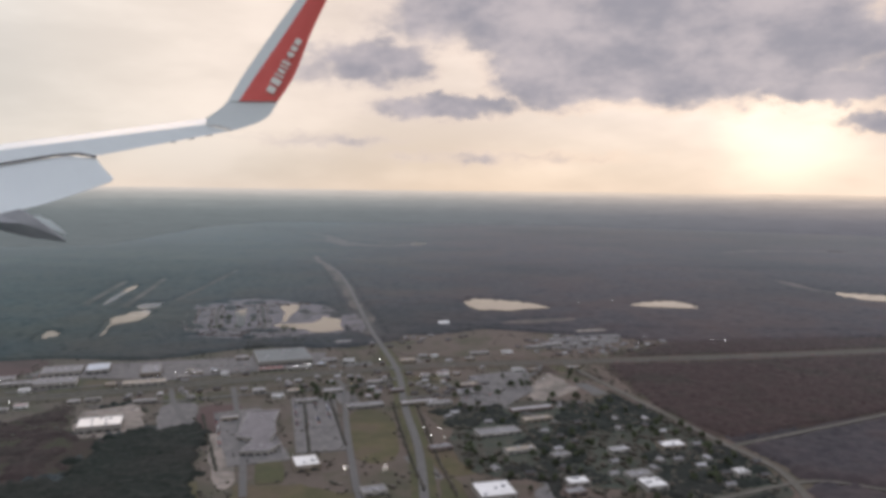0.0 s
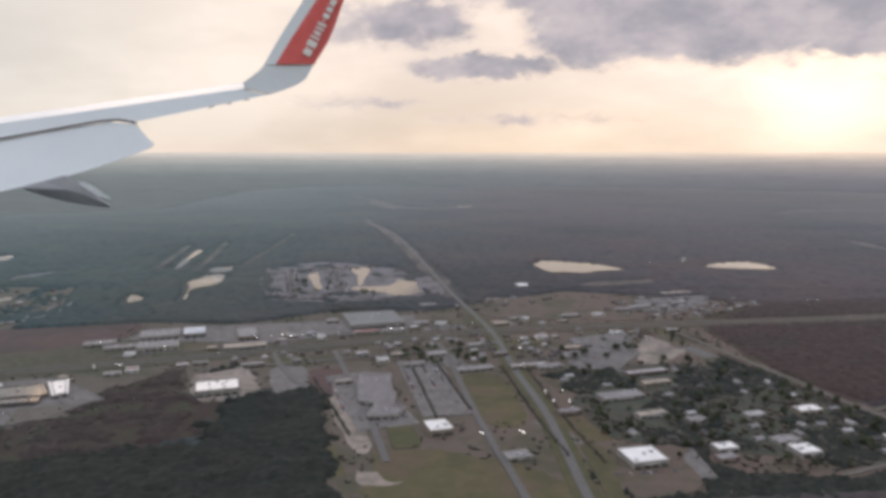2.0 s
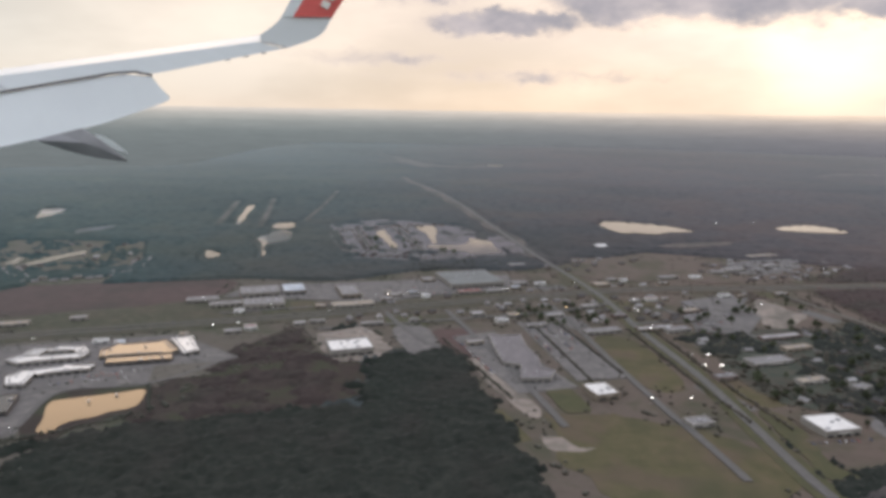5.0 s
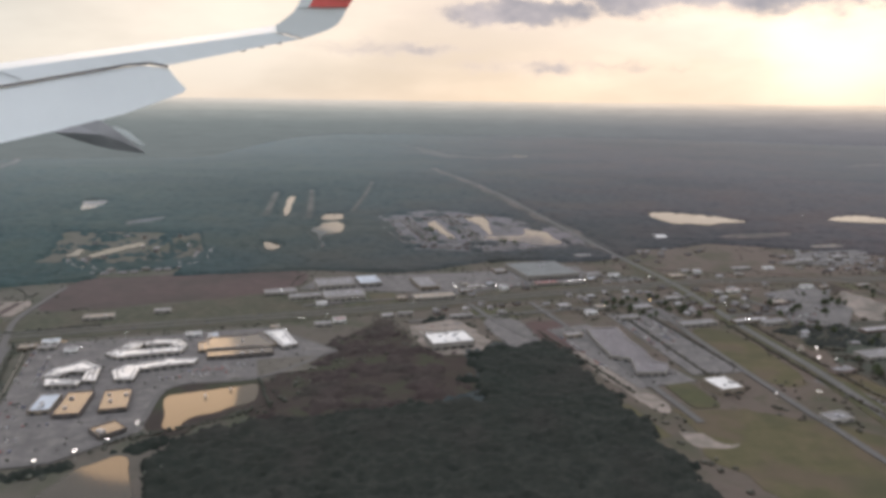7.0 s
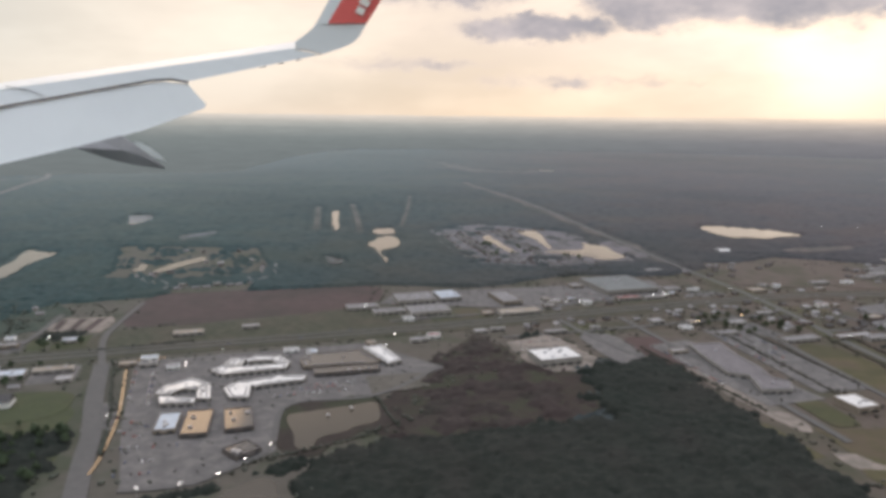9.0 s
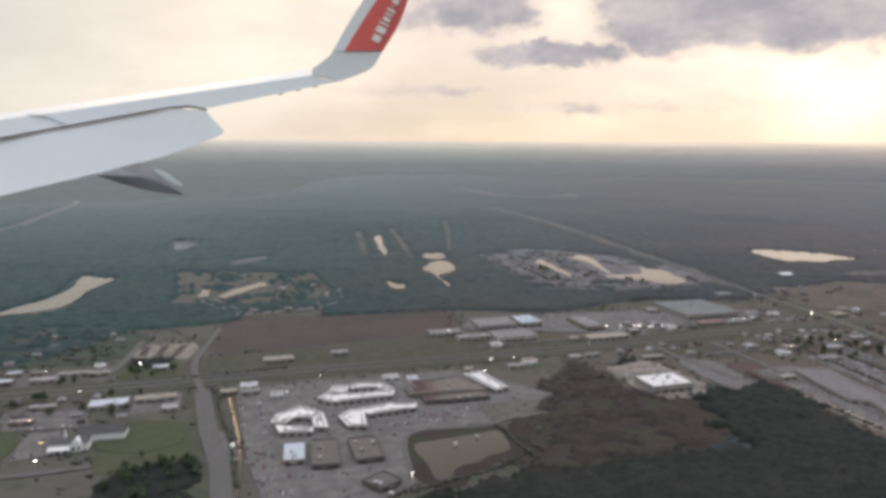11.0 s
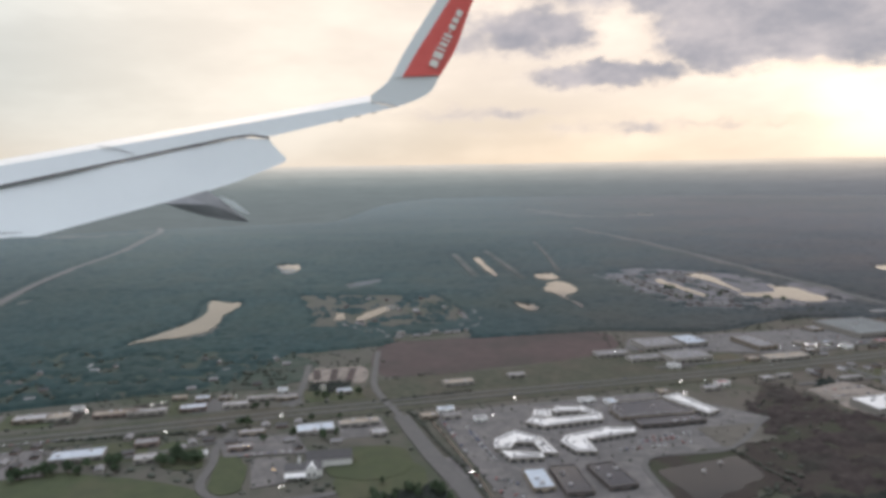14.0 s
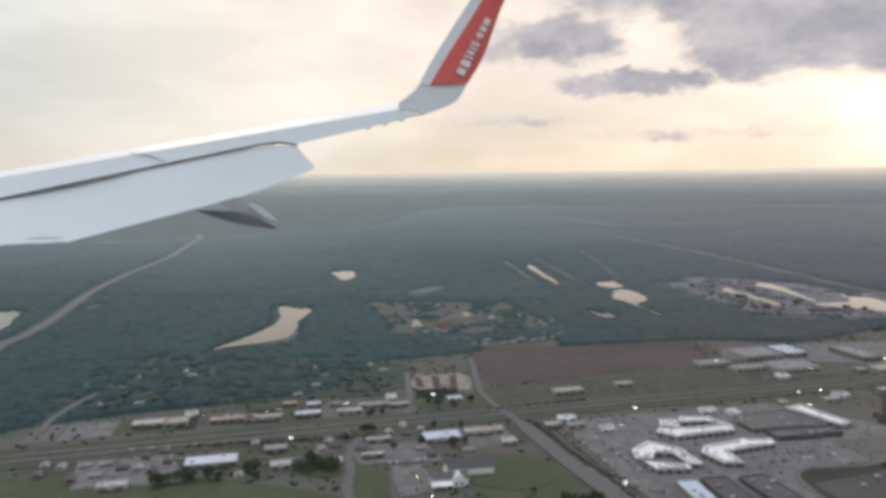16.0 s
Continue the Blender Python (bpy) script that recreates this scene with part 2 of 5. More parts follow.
M["white_roof"] = material("white roof membrane", [(0.68, 0.67, 0.645), (0.76, 0.75, 0.73)], 0.2, 0.35, spec=0.7, patch=[(0.08, (0.58, 0.565, 0.535), 0.5), (0.3, (0.50, 0.485, 0.46), 0.3)])
M["garden"] = material("gardens", [(0.034, 0.050, 0.040), (0.050, 0.067, 0.050), (0.072, 0.078, 0.060)], 0.12, 0.9, 0.2, 0.8, spec=0.2, patch=(0.03, (0.060, 0.058, 0.046), 0.6))
M["pale_roof"] = material("pale grey roof", [(0.28, 0.275, 0.275), (0.37, 0.362, 0.358)], 0.2, 0.6, patch=(0.08, (0.24, 0.232, 0.228), 0.6))
M["grey_roof"] = material("grey roof", [(0.175, 0.168, 0.168), (0.230, 0.222, 0.218)], 0.2, 0.75, patch=[(0.06, (0.145, 0.138, 0.138), 0.7), (0.2, (0.26, 0.25, 0.245), 0.4)])
M["mauve_roof"] = material("mauve grey roof", [(0.130, 0.118, 0.121), (0.168, 0.153, 0.155)], 0.2, 0.75, patch=[(0.06, (0.110, 0.100, 0.102), 0.7), (0.2, (0.195, 0.18, 0.18), 0.4)])
M["green_roof"] = material("greenish grey roof", [(0.135, 0.146, 0.142), (0.175, 0.186, 0.180)], 0.2, 0.75, patch=(0.06, (0.115, 0.122, 0.120), 0.6))
M["blue_roof"] = material("pale blue metal roof", [(0.36, 0.41, 0.46), (0.46, 0.51, 0.56)], 0.2, 0.5, patch=(0.06, (0.31, 0.35, 0.40), 0.6))
M["tan_roof"] = material("tan roof", [(0.29, 0.245, 0.195), (0.37, 0.32, 0.255)], 0.2, 0.7, patch=(0.06, (0.24, 0.20, 0.155), 0.6))
M["red_roof"] = material("dull red roof", [(0.20, 0.085, 0.078), (0.26, 0.11, 0.10)], 0.3, 0.7)
M["dark_roof"] = material("dark shingles", [(0.055, 0.052, 0.052), (0.095, 0.090, 0.088)], 0.8, 0.85, by_piece=0.35)
M["wall_pale"] = material("pale render", [(0.25, 0.235, 0.215), (0.33, 0.31, 0.28)], 0.4, 0.85, by_piece=0.2)
M["wall_tan"] = material("tan render", [(0.20, 0.17, 0.135), (0.26, 0.22, 0.175)], 0.4, 0.85, by_piece=0.2)
M["wall_brick"] = material("brick wall", [(0.15, 0.115, 0.10), (0.21, 0.165, 0.145)], 1.5, 0.9, by_piece=0.2)
M["glass"] = material("window glass", [(0.03, 0.035, 0.04), (0.05, 0.055, 0.06)], 0.5, 0.12, spec=0.8)
M["metal"] = material("galvanised metal", [(0.35, 0.35, 0.36), (0.45, 0.45, 0.46)], 2.0, 0.45, metal=0.7)
M["wall_dark"] = material("dark cladding", [(0.085, 0.075, 0.070), (0.12, 0.105, 0.095)], 0.5, 0.7)
M["concrete"] = material("concrete", [(0.32, 0.31, 0.29), (0.42, 0.41, 0.38)], 0.4, 0.85)
M["tyre"] = material("tyre", [(0.02, 0.02, 0.02), (0.03, 0.03, 0.03)], 3.0, 0.85)
M["lamp"] = glowing("lit lamp", (1.0, 0.97, 0.88), 17.0)
M["amber"] = glowing("lit amber lamp", (1.0, 0.62, 0.25), 12.0)
M["wet_roof"] = material("wet dark roof membrane", [(0.032, 0.032, 0.036), (0.050, 0.050, 0.054)], 0.2, 0.10, spec=0.5, patch=(0.06, (0.06, 0.058, 0.058), 0.5))
M["water"] = water_material()
M["wing_white"] = material("white aircraft paint", [(0.735, 0.785, 0.79), (0.785, 0.835, 0.84)], 0.004, 0.45, patch=(0.002, (0.70, 0.745, 0.76), 0.6))
# Warmer, paler than the wing paint: sun glint as colour; also the lettering's white.
M["glint_and_letter_white"] = material("leading edge glint and lettering white", [(0.80, 0.775, 0.72), (0.86, 0.83, 0.77)], 0.0005, 0.34, metal=0.2, spec=0.7)
M["wing_grey"] = material("grey fairing paint", [(0.26, 0.265, 0.275), (0.33, 0.335, 0.345)], 0.01, 0.5)
M["wing_dark"] = material("dark seal", [(0.06, 0.06, 0.065), (0.09, 0.09, 0.095)], 0.02, 0.6)
M["wing_red"] = material("red winglet paint", [(0.72, 0.11, 0.095), (0.80, 0.14, 0.12)], 0.006, 0.4)


# ---------------------------------------------------------------- mesh helpers
def mesh_object(name, bm, mat, parent=None, label=""):
    me = bpy.data.meshes.new(name)
    bm.normal_update()
    bm.to_mesh(me)
    bm.free()
    me.materials.append(M[mat])
    ob = new(name, me)
    if parent:
        ob.parent = parent
    if label:
        tagged(ob, label)
    return ob


def part(name, bm, mat, parent, label=""):
    return mesh_object(name, bm, mat, parent, label)


def empty(name, x, y, z=0.0, turn=0.0):
    ob = new(name)
    ob.matrix_world = pose(x, y, z, 0, 0, turn)
    return ob


def box(bm, x0, x1, y0, y1, z0, z1):
    v = [bm.verts.new(p) for p in ((x0, y0, z0), (x1, y0, z0), (x1, y1, z0), (x0, y1, z0), (x0, y0, z1), (x1, y0, z1), (x1, y1, z1), (x0, y1, z1))]
    for f in ((0, 3, 2, 1), (4, 5, 6, 7), (0, 1, 5, 4), (1, 2, 6, 5), (2, 3, 7, 6), (3, 0, 4, 7)):
        bm.faces.new([v[i] for i in f])


def a_box(*sides):
    bm = bmesh.new()
    box(bm, *sides)
    return bm


def tube(bm, x, y, z0, z1, r0, r1, n=6):
    a = [bm.verts.new((x + r0 * math.cos(2 * math.pi * i / n), y + r0 * math.sin(2 * math.pi * i / n), z0)) for i in range(n)]
    b = [bm.verts.new((x + r1 * math.cos(2 * math.pi * i / n), y + r1 * math.sin(2 * math.pi * i / n), z1)) for i in range(n)]
    for i in range(n):
        bm.faces.new((a[i], a[(i + 1) % n], b[(i + 1) % n], b[i]))
    bm.faces.new(b)
    bm.faces.new(a[::-1])


def rounded(points, steps=4, wobble=0.0):
    """A closed smooth outline through some points."""
    out, n = [], len(points)
    for i in range(n):
        p0, p1, p2, p3 = (Vector(points[(i + k) % n]) for k in (-1, 0, 1, 2))
        for s in range(steps):
            t = s / steps
            q = 0.5 * (2 * p1 + (p2 - p0) * t + (2 * p0 - 5 * p1 + 4 * p2 - p3) * t * t + (3 * p1 - p0 - 3 * p2 + p3) * t ** 3)
            if wobble:
                q += Vector((noise.noise((q.x * 0.07, q.y * 0.07, 1.3)), noise.noise((q.x * 0.07, q.y * 0.07, 7.9)))) * wobble
            out.append((q.x, q.y))
    return out


def slab(points, z, deep=0.4):
    bm = bmesh.new()
    top = [bm.verts.new((x, y, z)) for x, y in points]
    low = [bm.verts.new((x, y, z - deep)) for x, y in points]
    f = bm.faces.new(top)
    f.normal_update()
    if f.normal.z < 0:
        f.normal_flip()
    n = len(points)
    for i in range(n):
        bm.faces.new((top[i], low[i], low[(i + 1) % n], top[(i + 1) % n]))
    bmesh.ops.triangulate(bm, faces=[f])
    return bm


def smooth_line(points, steps=6):
    out = []
    for i in range(len(points) - 1):
        p0, p1, p2, p3 = (Vector(points[max(0, min(len(points) - 1, i + k))]) for k in (-1, 0, 1, 2))
        for s in range(steps):
            t = s / steps
            out.append(0.5 * (2 * p1 + (p2 - p0) * t + (2 * p0 - 5 * p1 + 4 * p2 - p3) * t * t + (3 * p1 - p0 - 3 * p2 + p3) * t ** 3))
    out.append(Vector(points[-1]))
    return out


def ribbon(points, width, z, steps=6, deep=0.3, shift=0.0, uneven=0.0):
    line = smooth_line([Vector(p) for p in points], steps)
    bm, rows = bmesh.new(), []
    for i, p in enumerate(line):
        d = (line[min(i + 1, len(line) - 1)] - line[max(i - 1, 0)]).normalized()
        side = Vector((-d.y, d.x))
        wide = [width / 2 * (1 + uneven * noise.noise((p.x * 0.02, p.y * 0.02, k))) for k in (3.1, 8.7)]
        a, b = p + side * (shift + wide[0]), p + side * (shift - wide[1])
        rows.append([bm.verts.new(q) for q in ((a.x, a.y, z - deep), (a.x, a.y, z), (b.x, b.y, z), (b.x, b.y, z - deep))])
    for r, s in zip(rows, rows[1:]):
        for k in range(3):
            bm.faces.new((r[k], r[k + 1], s[k + 1], s[k]))
    return bm


def setting(name, bm, mat, label, category):
    return tagged(mesh_object(name, bm, mat), label, category, kind="structure")


# ---------------------------------------------------------------- ground, distance and sky
FLAT, EDGE = 4300.0, 4680.0


def flat_to(az):
    """How far out the land lies flat; far out in the north-west it falls away to keep the wing in the camera's view."""
    k = min(1.0, max(0.0, (-az - 10.0) / 11.0)) * min(1.0, max(0.0, (az + 100.0) / 15.0))
    return FLAT - 1800.0 * k * k * (3 - 2 * k)


def make_ground():
    bm = bmesh.new()
    steps = [0, 0.05, 0.1, 0.16, 0.22, 0.29, 0.36, 0.44, 0.53, 0.63, 0.74, 0.86, 1.0, 1.15, 1.35, 1.6, 2.0]
    n, rows = 240, []
    for k in steps:
        row = []
        for i in range(n if k else 1):
            a = 2 * math.pi * i / n
            flat = flat_to((math.degrees(a) + 180) % 360 - 180)
            r = flat * min(k, 1.0) + (EDGE - flat) * max(0.0, k - 1.0)
            row.append(bm.verts.new((CENTRE.x + r * math.sin(a), CENTRE.y + r * math.cos(a), -0.085 * max(0.0, r - flat))))
        rows.append(row)
    for i in range(n):
        bm.faces.new((rows[0][0], rows[1][(i + 1) % n], rows[1][i]))
        for a, b in zip(rows[1:], rows[2:]):
            bm.faces.new((a[i], a[(i + 1) % n], b[(i + 1) % n], b[i]))
    bmesh.ops.recalc_face_normals(bm, faces=bm.faces)
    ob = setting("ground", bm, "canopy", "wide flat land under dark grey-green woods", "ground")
    for p in ob.data.polygons:
        p.use_smooth = True


def make_distance():
    m = bpy.data.materials.new("hazy distance")
    m.use_nodes = True
    n = Nodes(m.node_tree)
    pos = n.add("ShaderNodeNewGeometry").outputs["Position"]
    sep = n.add("ShaderNodeSeparateXYZ")
    n.link(pos, sep.inputs[0])
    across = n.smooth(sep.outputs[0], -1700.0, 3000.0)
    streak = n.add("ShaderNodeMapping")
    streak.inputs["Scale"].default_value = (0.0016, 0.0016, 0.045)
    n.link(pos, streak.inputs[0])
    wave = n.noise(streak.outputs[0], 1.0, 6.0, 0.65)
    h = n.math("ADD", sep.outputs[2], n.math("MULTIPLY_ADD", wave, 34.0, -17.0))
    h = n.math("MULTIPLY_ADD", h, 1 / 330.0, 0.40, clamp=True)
    # Haze is painted into these glowing colours, paling towards the skyline.
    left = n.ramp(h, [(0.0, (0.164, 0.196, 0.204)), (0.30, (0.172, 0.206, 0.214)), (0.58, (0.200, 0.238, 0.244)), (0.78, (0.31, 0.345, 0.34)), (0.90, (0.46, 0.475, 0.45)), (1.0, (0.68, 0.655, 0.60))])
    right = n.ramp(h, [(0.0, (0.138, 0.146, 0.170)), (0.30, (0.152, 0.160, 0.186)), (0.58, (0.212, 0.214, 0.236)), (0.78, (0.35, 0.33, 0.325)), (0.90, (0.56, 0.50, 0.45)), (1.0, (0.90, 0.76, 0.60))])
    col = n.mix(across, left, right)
    clump = n.add("ShaderNodeMapping")
    clump.inputs["Scale"].default_value = (0.006, 0.006, 0.10)
    n.link(pos, clump.inputs[0])
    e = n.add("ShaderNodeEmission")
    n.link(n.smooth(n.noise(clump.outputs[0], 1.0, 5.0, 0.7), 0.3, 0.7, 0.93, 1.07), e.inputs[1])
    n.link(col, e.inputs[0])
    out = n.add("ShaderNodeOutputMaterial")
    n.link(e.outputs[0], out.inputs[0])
    M["distance"] = m
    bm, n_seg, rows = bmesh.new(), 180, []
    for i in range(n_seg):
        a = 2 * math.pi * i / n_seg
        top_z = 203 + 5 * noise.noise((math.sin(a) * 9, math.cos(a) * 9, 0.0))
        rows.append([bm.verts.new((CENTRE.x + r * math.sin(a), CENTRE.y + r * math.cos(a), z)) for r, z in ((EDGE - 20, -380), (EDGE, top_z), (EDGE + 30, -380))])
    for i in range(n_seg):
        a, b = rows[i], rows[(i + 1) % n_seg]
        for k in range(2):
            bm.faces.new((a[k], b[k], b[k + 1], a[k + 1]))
    setting("backdrop_distance", bm, "distance", "glowing backdrop ring with haze painted over grey woodland", "distance")


CLOUDS = [  # azimuth, elevation, half width, half height, weight
    (22.0, 11.2, 16.5, 4.9, 2.4), (8.0, 14.0, 11.0, 3.4, 1.6), (-2.0, 10.3, 6.0, 2.2, 1.4), (3.4, 6.9, 6.6, 1.2, 1.5), (31.0, 7.6, 7.0, 1.3, 1.6), (34.5, 5.2, 4.0, 0.9, 1.2),
    (37.0, 5.2, 3.4, 0.8, 0.9), (12.5, 9.2, 5.5, 2.8, 1.8), (-7.0, 9.6, 3.4, 1.0, 0.6), (-6.0, 4.2, 5.0, 0.55, 0.55), (8.0, 2.9, 8.5, 0.5, 0.42), (38.0, 10.0, 8.0, 4.2, 1.5), (22.0, 18.0, 20.0, 5.0, 2.0), (11.0, 24.0, 16.0, 7.0, 2.5),
]


def make_clouds():
    m = bpy.data.materials.new("evening clouds")
    m.use_nodes = True
    n = Nodes(m.node_tree)
    pos = n.add("ShaderNodeTexCoord").outputs["Object"]
    sep = n.add("ShaderNodeSeparateXYZ")
    n.link(pos, sep.inputs[0])
    x, y, z = sep.outputs
    az = n.math("MULTIPLY", n.math("ARCTAN2", x, y), 57.29578)
    flat = n.math("SQRT", n.math("ADD", n.math("MULTIPLY", x, x), n.math("MULTIPLY", y, y)))
    el = n.math("MULTIPLY", n.math("ARCTAN2", z, flat), 57.29578)
    grid = n.add("ShaderNodeCombineXYZ")
    n.link(az, grid.inputs[0])
    n.link(n.math("MULTIPLY", el, 1.8), grid.inputs[1])
    warp = n.noise(grid.outputs[0], 0.16, 3.0, 0.5)
    fine = n.noise(grid.outputs[0], 0.34, 8.0, 0.62)
    az = n.math("ADD", az, n.math("MULTIPLY_ADD", n.noise(grid.outputs[0], 0.30, 4.0, 0.6), 7.0, -3.5))
    el = n.math("ADD", el, n.math("MULTIPLY_ADD", n.noise(grid.outputs[0], 0.45, 4.0, 0.6), 2.4, -1.2))
    total = None
    for a, e, ra, re, w in CLOUDS:
        dx = n.math("DIVIDE", n.math("SUBTRACT", az, a), ra)
        dy = n.math("DIVIDE", n.math("SUBTRACT", el, e), re)
        d = n.math("MULTIPLY", n.math("SUBTRACT", 1.0, n.math("ADD", n.math("MULTIPLY", dx, dx), n.math("MULTIPLY", dy, dy))), w)
        total = d if total is None else n.math("SMOOTH_MAX", total, d, 0.25)
    total = n.math("ADD", total, n.math("MULTIPLY_ADD", warp, 1.6, -0.8))
    total = n.math("ADD", total, n.math("MULTIPLY_ADD", fine, 1.45, -0.72))
    cover = n.math("MULTIPLY", n.smooth(total, -0.75, 1.25), 0.94)
    lit = n.smooth(az, -5.0, 24.0)
    edge = n.mix(lit, (0.78, 0.70, 0.64), (1.10, 0.86, 0.64))
    body = n.mix(n.smooth(n.noise(grid.outputs[0], 0.13, 6.0, 0.6), 0.34, 0.66), (0.325, 0.338, 0.392), (0.58, 0.55, 0.57))
    col = n.mix(n.smooth(total, -0.1, 0.9), edge, body)
    em = n.add("ShaderNodeEmission", Strength=1.0)
    n.link(col, em.inputs[0])
    clear = n.add("ShaderNodeBsdfTransparent")
    mx = n.add("ShaderNodeMixShader")
    n.link(cover, mx.inputs[0])
    n.link(clear.outputs[0], mx.inputs[1])
    n.link(em.outputs[0], mx.inputs[2])
    out = n.add("ShaderNodeOutputMaterial")
    n.link(mx.outputs[0], out.inputs[0])
    M["clouds"] = m
    bm, rows = bmesh.new(), []
    for j in range(13):
        e = radians(0.4 + 2.6 * j)
        rows.append([bm.verts.new((4740 * math.sin(a) * math.cos(e), 4740 * math.cos(a) * math.cos(e), 4740 * math.sin(e))) for a in (radians(-70 + 4 * i) for i in range(36))])
    for r, s in zip(rows, rows[1:]):
        for i in range(35):
            bm.faces.new((r[i], r[i + 1], s[i + 1], s[i]))
    ob = setting("backdrop_clouds", bm, "clouds", "grey-lavender evening clouds with cream edges", "clouds")
    ob.location = (CENTRE.x, CENTRE.y, 181.0)


make_ground()
make_distance()
make_clouds()

# ---------------------------------------------------------------- aircraft wing over the horizon
WING_FAR = 4350.0                                      # length of the camera rays along which the oversized wing is drawn
WING_ROOT = Vector((-1750.0, 1000.0, -4000.0))


def lerp_line(points, x):
    for (x0, y0), (x1, y1) in zip(points, points[1:]):
        if x <= x1 or (x1, y1) == points[-1]:
            return y0 + (y1 - y0) * (x - x0) / (x1 - x0)


# x and y are view positions: the wing is shaped to fit the camera's view.
def wing_point(x, y, depth):
    return Vector(((x - 784) / 1264, (441 - y) / 1264, -1)).normalized() * (WING_FAR - depth) - WING_ROOT


def skin(rows, thick=40.0):
    """A closed shell over rows of (x, y, depth); the back lies thick metres behind."""
    bm = bmesh.new()
    front = [[bm.verts.new(wing_point(*p)) for p in r] for r in rows]
    rear = [[bm.verts.new(wing_point(p[0], p[1], p[2] - thick)) for p in r] for r in rows]
    for a, b, flip in ((front[i], front[i + 1], False) for i in range(len(rows) - 1)):
        for j in range(len(a) - 1):
            bm.faces.new((a[j], a[j + 1], b[j + 1], b[j]))
    for i in range(len(rows) - 1):
        for j in range(len(rows[0]) - 1):
            bm.faces.new((rear[i][j], rear[i + 1][j], rear[i + 1][j + 1], rear[i][j + 1]))
    for i in range(len(rows) - 1):
        bm.faces.new((front[i][0], front[i + 1][0], rear[i + 1][0], rear[i][0]))
        bm.faces.new((front[i][-1], rear[i][-1], rear[i + 1][-1], front[i + 1][-1]))
    for j in range(len(rows[0]) - 1):
        bm.faces.new((front[0][j], rear[0][j], rear[0][j + 1], front[0][j + 1]))
        bm.faces.new((front[-1][j], front[-1][j + 1], rear[-1][j + 1], rear[-1][j]))
    bmesh.ops.recalc_face_normals(bm, faces=bm.faces)
    for f in bm.faces:
        f.smooth = False
    return bm


def make_wing():
    wing = new("aircraft_wing")
    # Set near the 8 s camera pose, so the wing fits that view.
    wing.matrix_world = pose(-298.9, 47.5, 178.8, 80.2, -0.5, 2.0) @ Matrix.Translation(WING_ROOT)
    tagged(wing, "white aircraft wing with lowered flap and red winglet", "wing")
    lead = [(-600, 236), (490, 85)]
    gap = [(-600, 297), (0, 192), (230, 152), (268, 149), (300, 155), (420, 131), (540, 107)]
    xs = [-600 + 1090 * i / 24 for i in range(25)]

    def dep(x, y, more=0.0):
        """The upper side lies back: its rear edge is nearer than the front edge."""
        return more - 12 + 1.5 * (y - lerp_line(lead, x) - 11)

    def laid(rows, more=0.0):
        return [[(x, y, dep(x, y, more)) for x, y in r] for r in rows]

    # The leading edge's sun glint is put into its warm pale colour.
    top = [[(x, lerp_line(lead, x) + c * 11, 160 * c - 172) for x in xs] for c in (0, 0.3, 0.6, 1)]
    part("leading_edge", skin(top), "glint_and_letter_white", wing, "leading edge with the sun glint in its colour")
    panel = []
    for c in (0, 0.15, 0.4, 0.7, 1):
        row = [(x + 50 * c * i / 24, lerp_line(lead, x)) for i, x in enumerate(xs)]
        panel.append([(u, v + 11.2 + c * (lerp_line(gap, u) - v - 11.2)) for u, v in row])
    part("wing_panel", skin(laid(panel)), "wing_white", wing)
    part("panel_seam", skin(laid([[(-30, 163), (8, 169), (42, 181)], [(-30, 164.3), (8, 170.3), (42, 182.3)]], 6), 10), "wing_grey", wing, "thin grey panel seam")
    # dark gap between wing and flap, and small tabs on the rear edge
    seal = [[(x, lerp_line(gap, x) + c) for x in (-600, -300, 0, 120, 230, 268, 300)] for c in (0.2, 4.6)]
    part("flap_gap", skin(laid(seal, 6)), "wing_dark", wing, "dark gap above the flap")
    for x in (433, 465, 496):
        part("static_tab", skin(laid([[(x - 4, lerp_line(gap, x) + 1 + c), (x + 5, lerp_line(gap, x) - 0.5 + c)] for c in (0, 1.8)], 6), 20), "wing_dark", wing)
    part("tip_joint", skin(laid([[(492, 97), (512, 99), (536, 105.5)], [(492, 98), (512, 100.4), (538, 107.5)]], 8), 10), "wing_grey", wing, "grey joint at the wing tip")
    # flap
    low = [(-600, 432), (0, 294), (175, 254), (232, 238), (338, 199)]
    fl = []
    for c in (0, 0.15, 0.3, 0.45, 0.6, 0.75, 0.88, 1):
        row = []
        for i in range(19):
            x = -600 + (900 + 38 * c - 80 * max(0.0, c - 0.86)) * i / 18
            y0 = lerp_line(gap, min(x, 300)) + 5
            row.append((x, y0 + c * (lerp_line(low, x) - y0)))
        fl.append(row)
    part("flap", skin(laid(fl)), "wing_white", wing)
    # flap track fairing with its pale tail
    f = [[(97, 272, 20), (140, 261, 35), (178, 251, 40), (202, 266, 35), (252, 303, 20)], [(98, 273, 38), (140, 275, 60), (180, 277, 65), (205, 284, 55), (256, 307, 30)], [(99, 274, 25), (140, 288, 40), (180, 299, 42), (210, 305, 38), (258, 311, 22)]]
    f = [[(x, y, z + 240) for x, y, z in r] for r in f]
    part("flap_fairing", skin(f, 30), "wing_grey", wing, "dark grey flap track fairing")
    tail = [[(201, 263), (212, 264), (230, 272), (258, 294)], [(202, 265), (220, 278), (238, 289), (259, 296)]]
    part("fairing_tail", skin([[(x, y, 312) for x, y in r] for r in tail], 8), "wing_white", wing, "pale fairing tail")
    # winglet: blend, pale strip and red panel, leaning outwards
    left = [(490, 85), (512, 69), (527, 53), (557, 0), (613, -87), (690, -200)]
    seam = [(516, 97), (536, 76), (548, 53), (580, 0), (636, -87), (707, -205)]
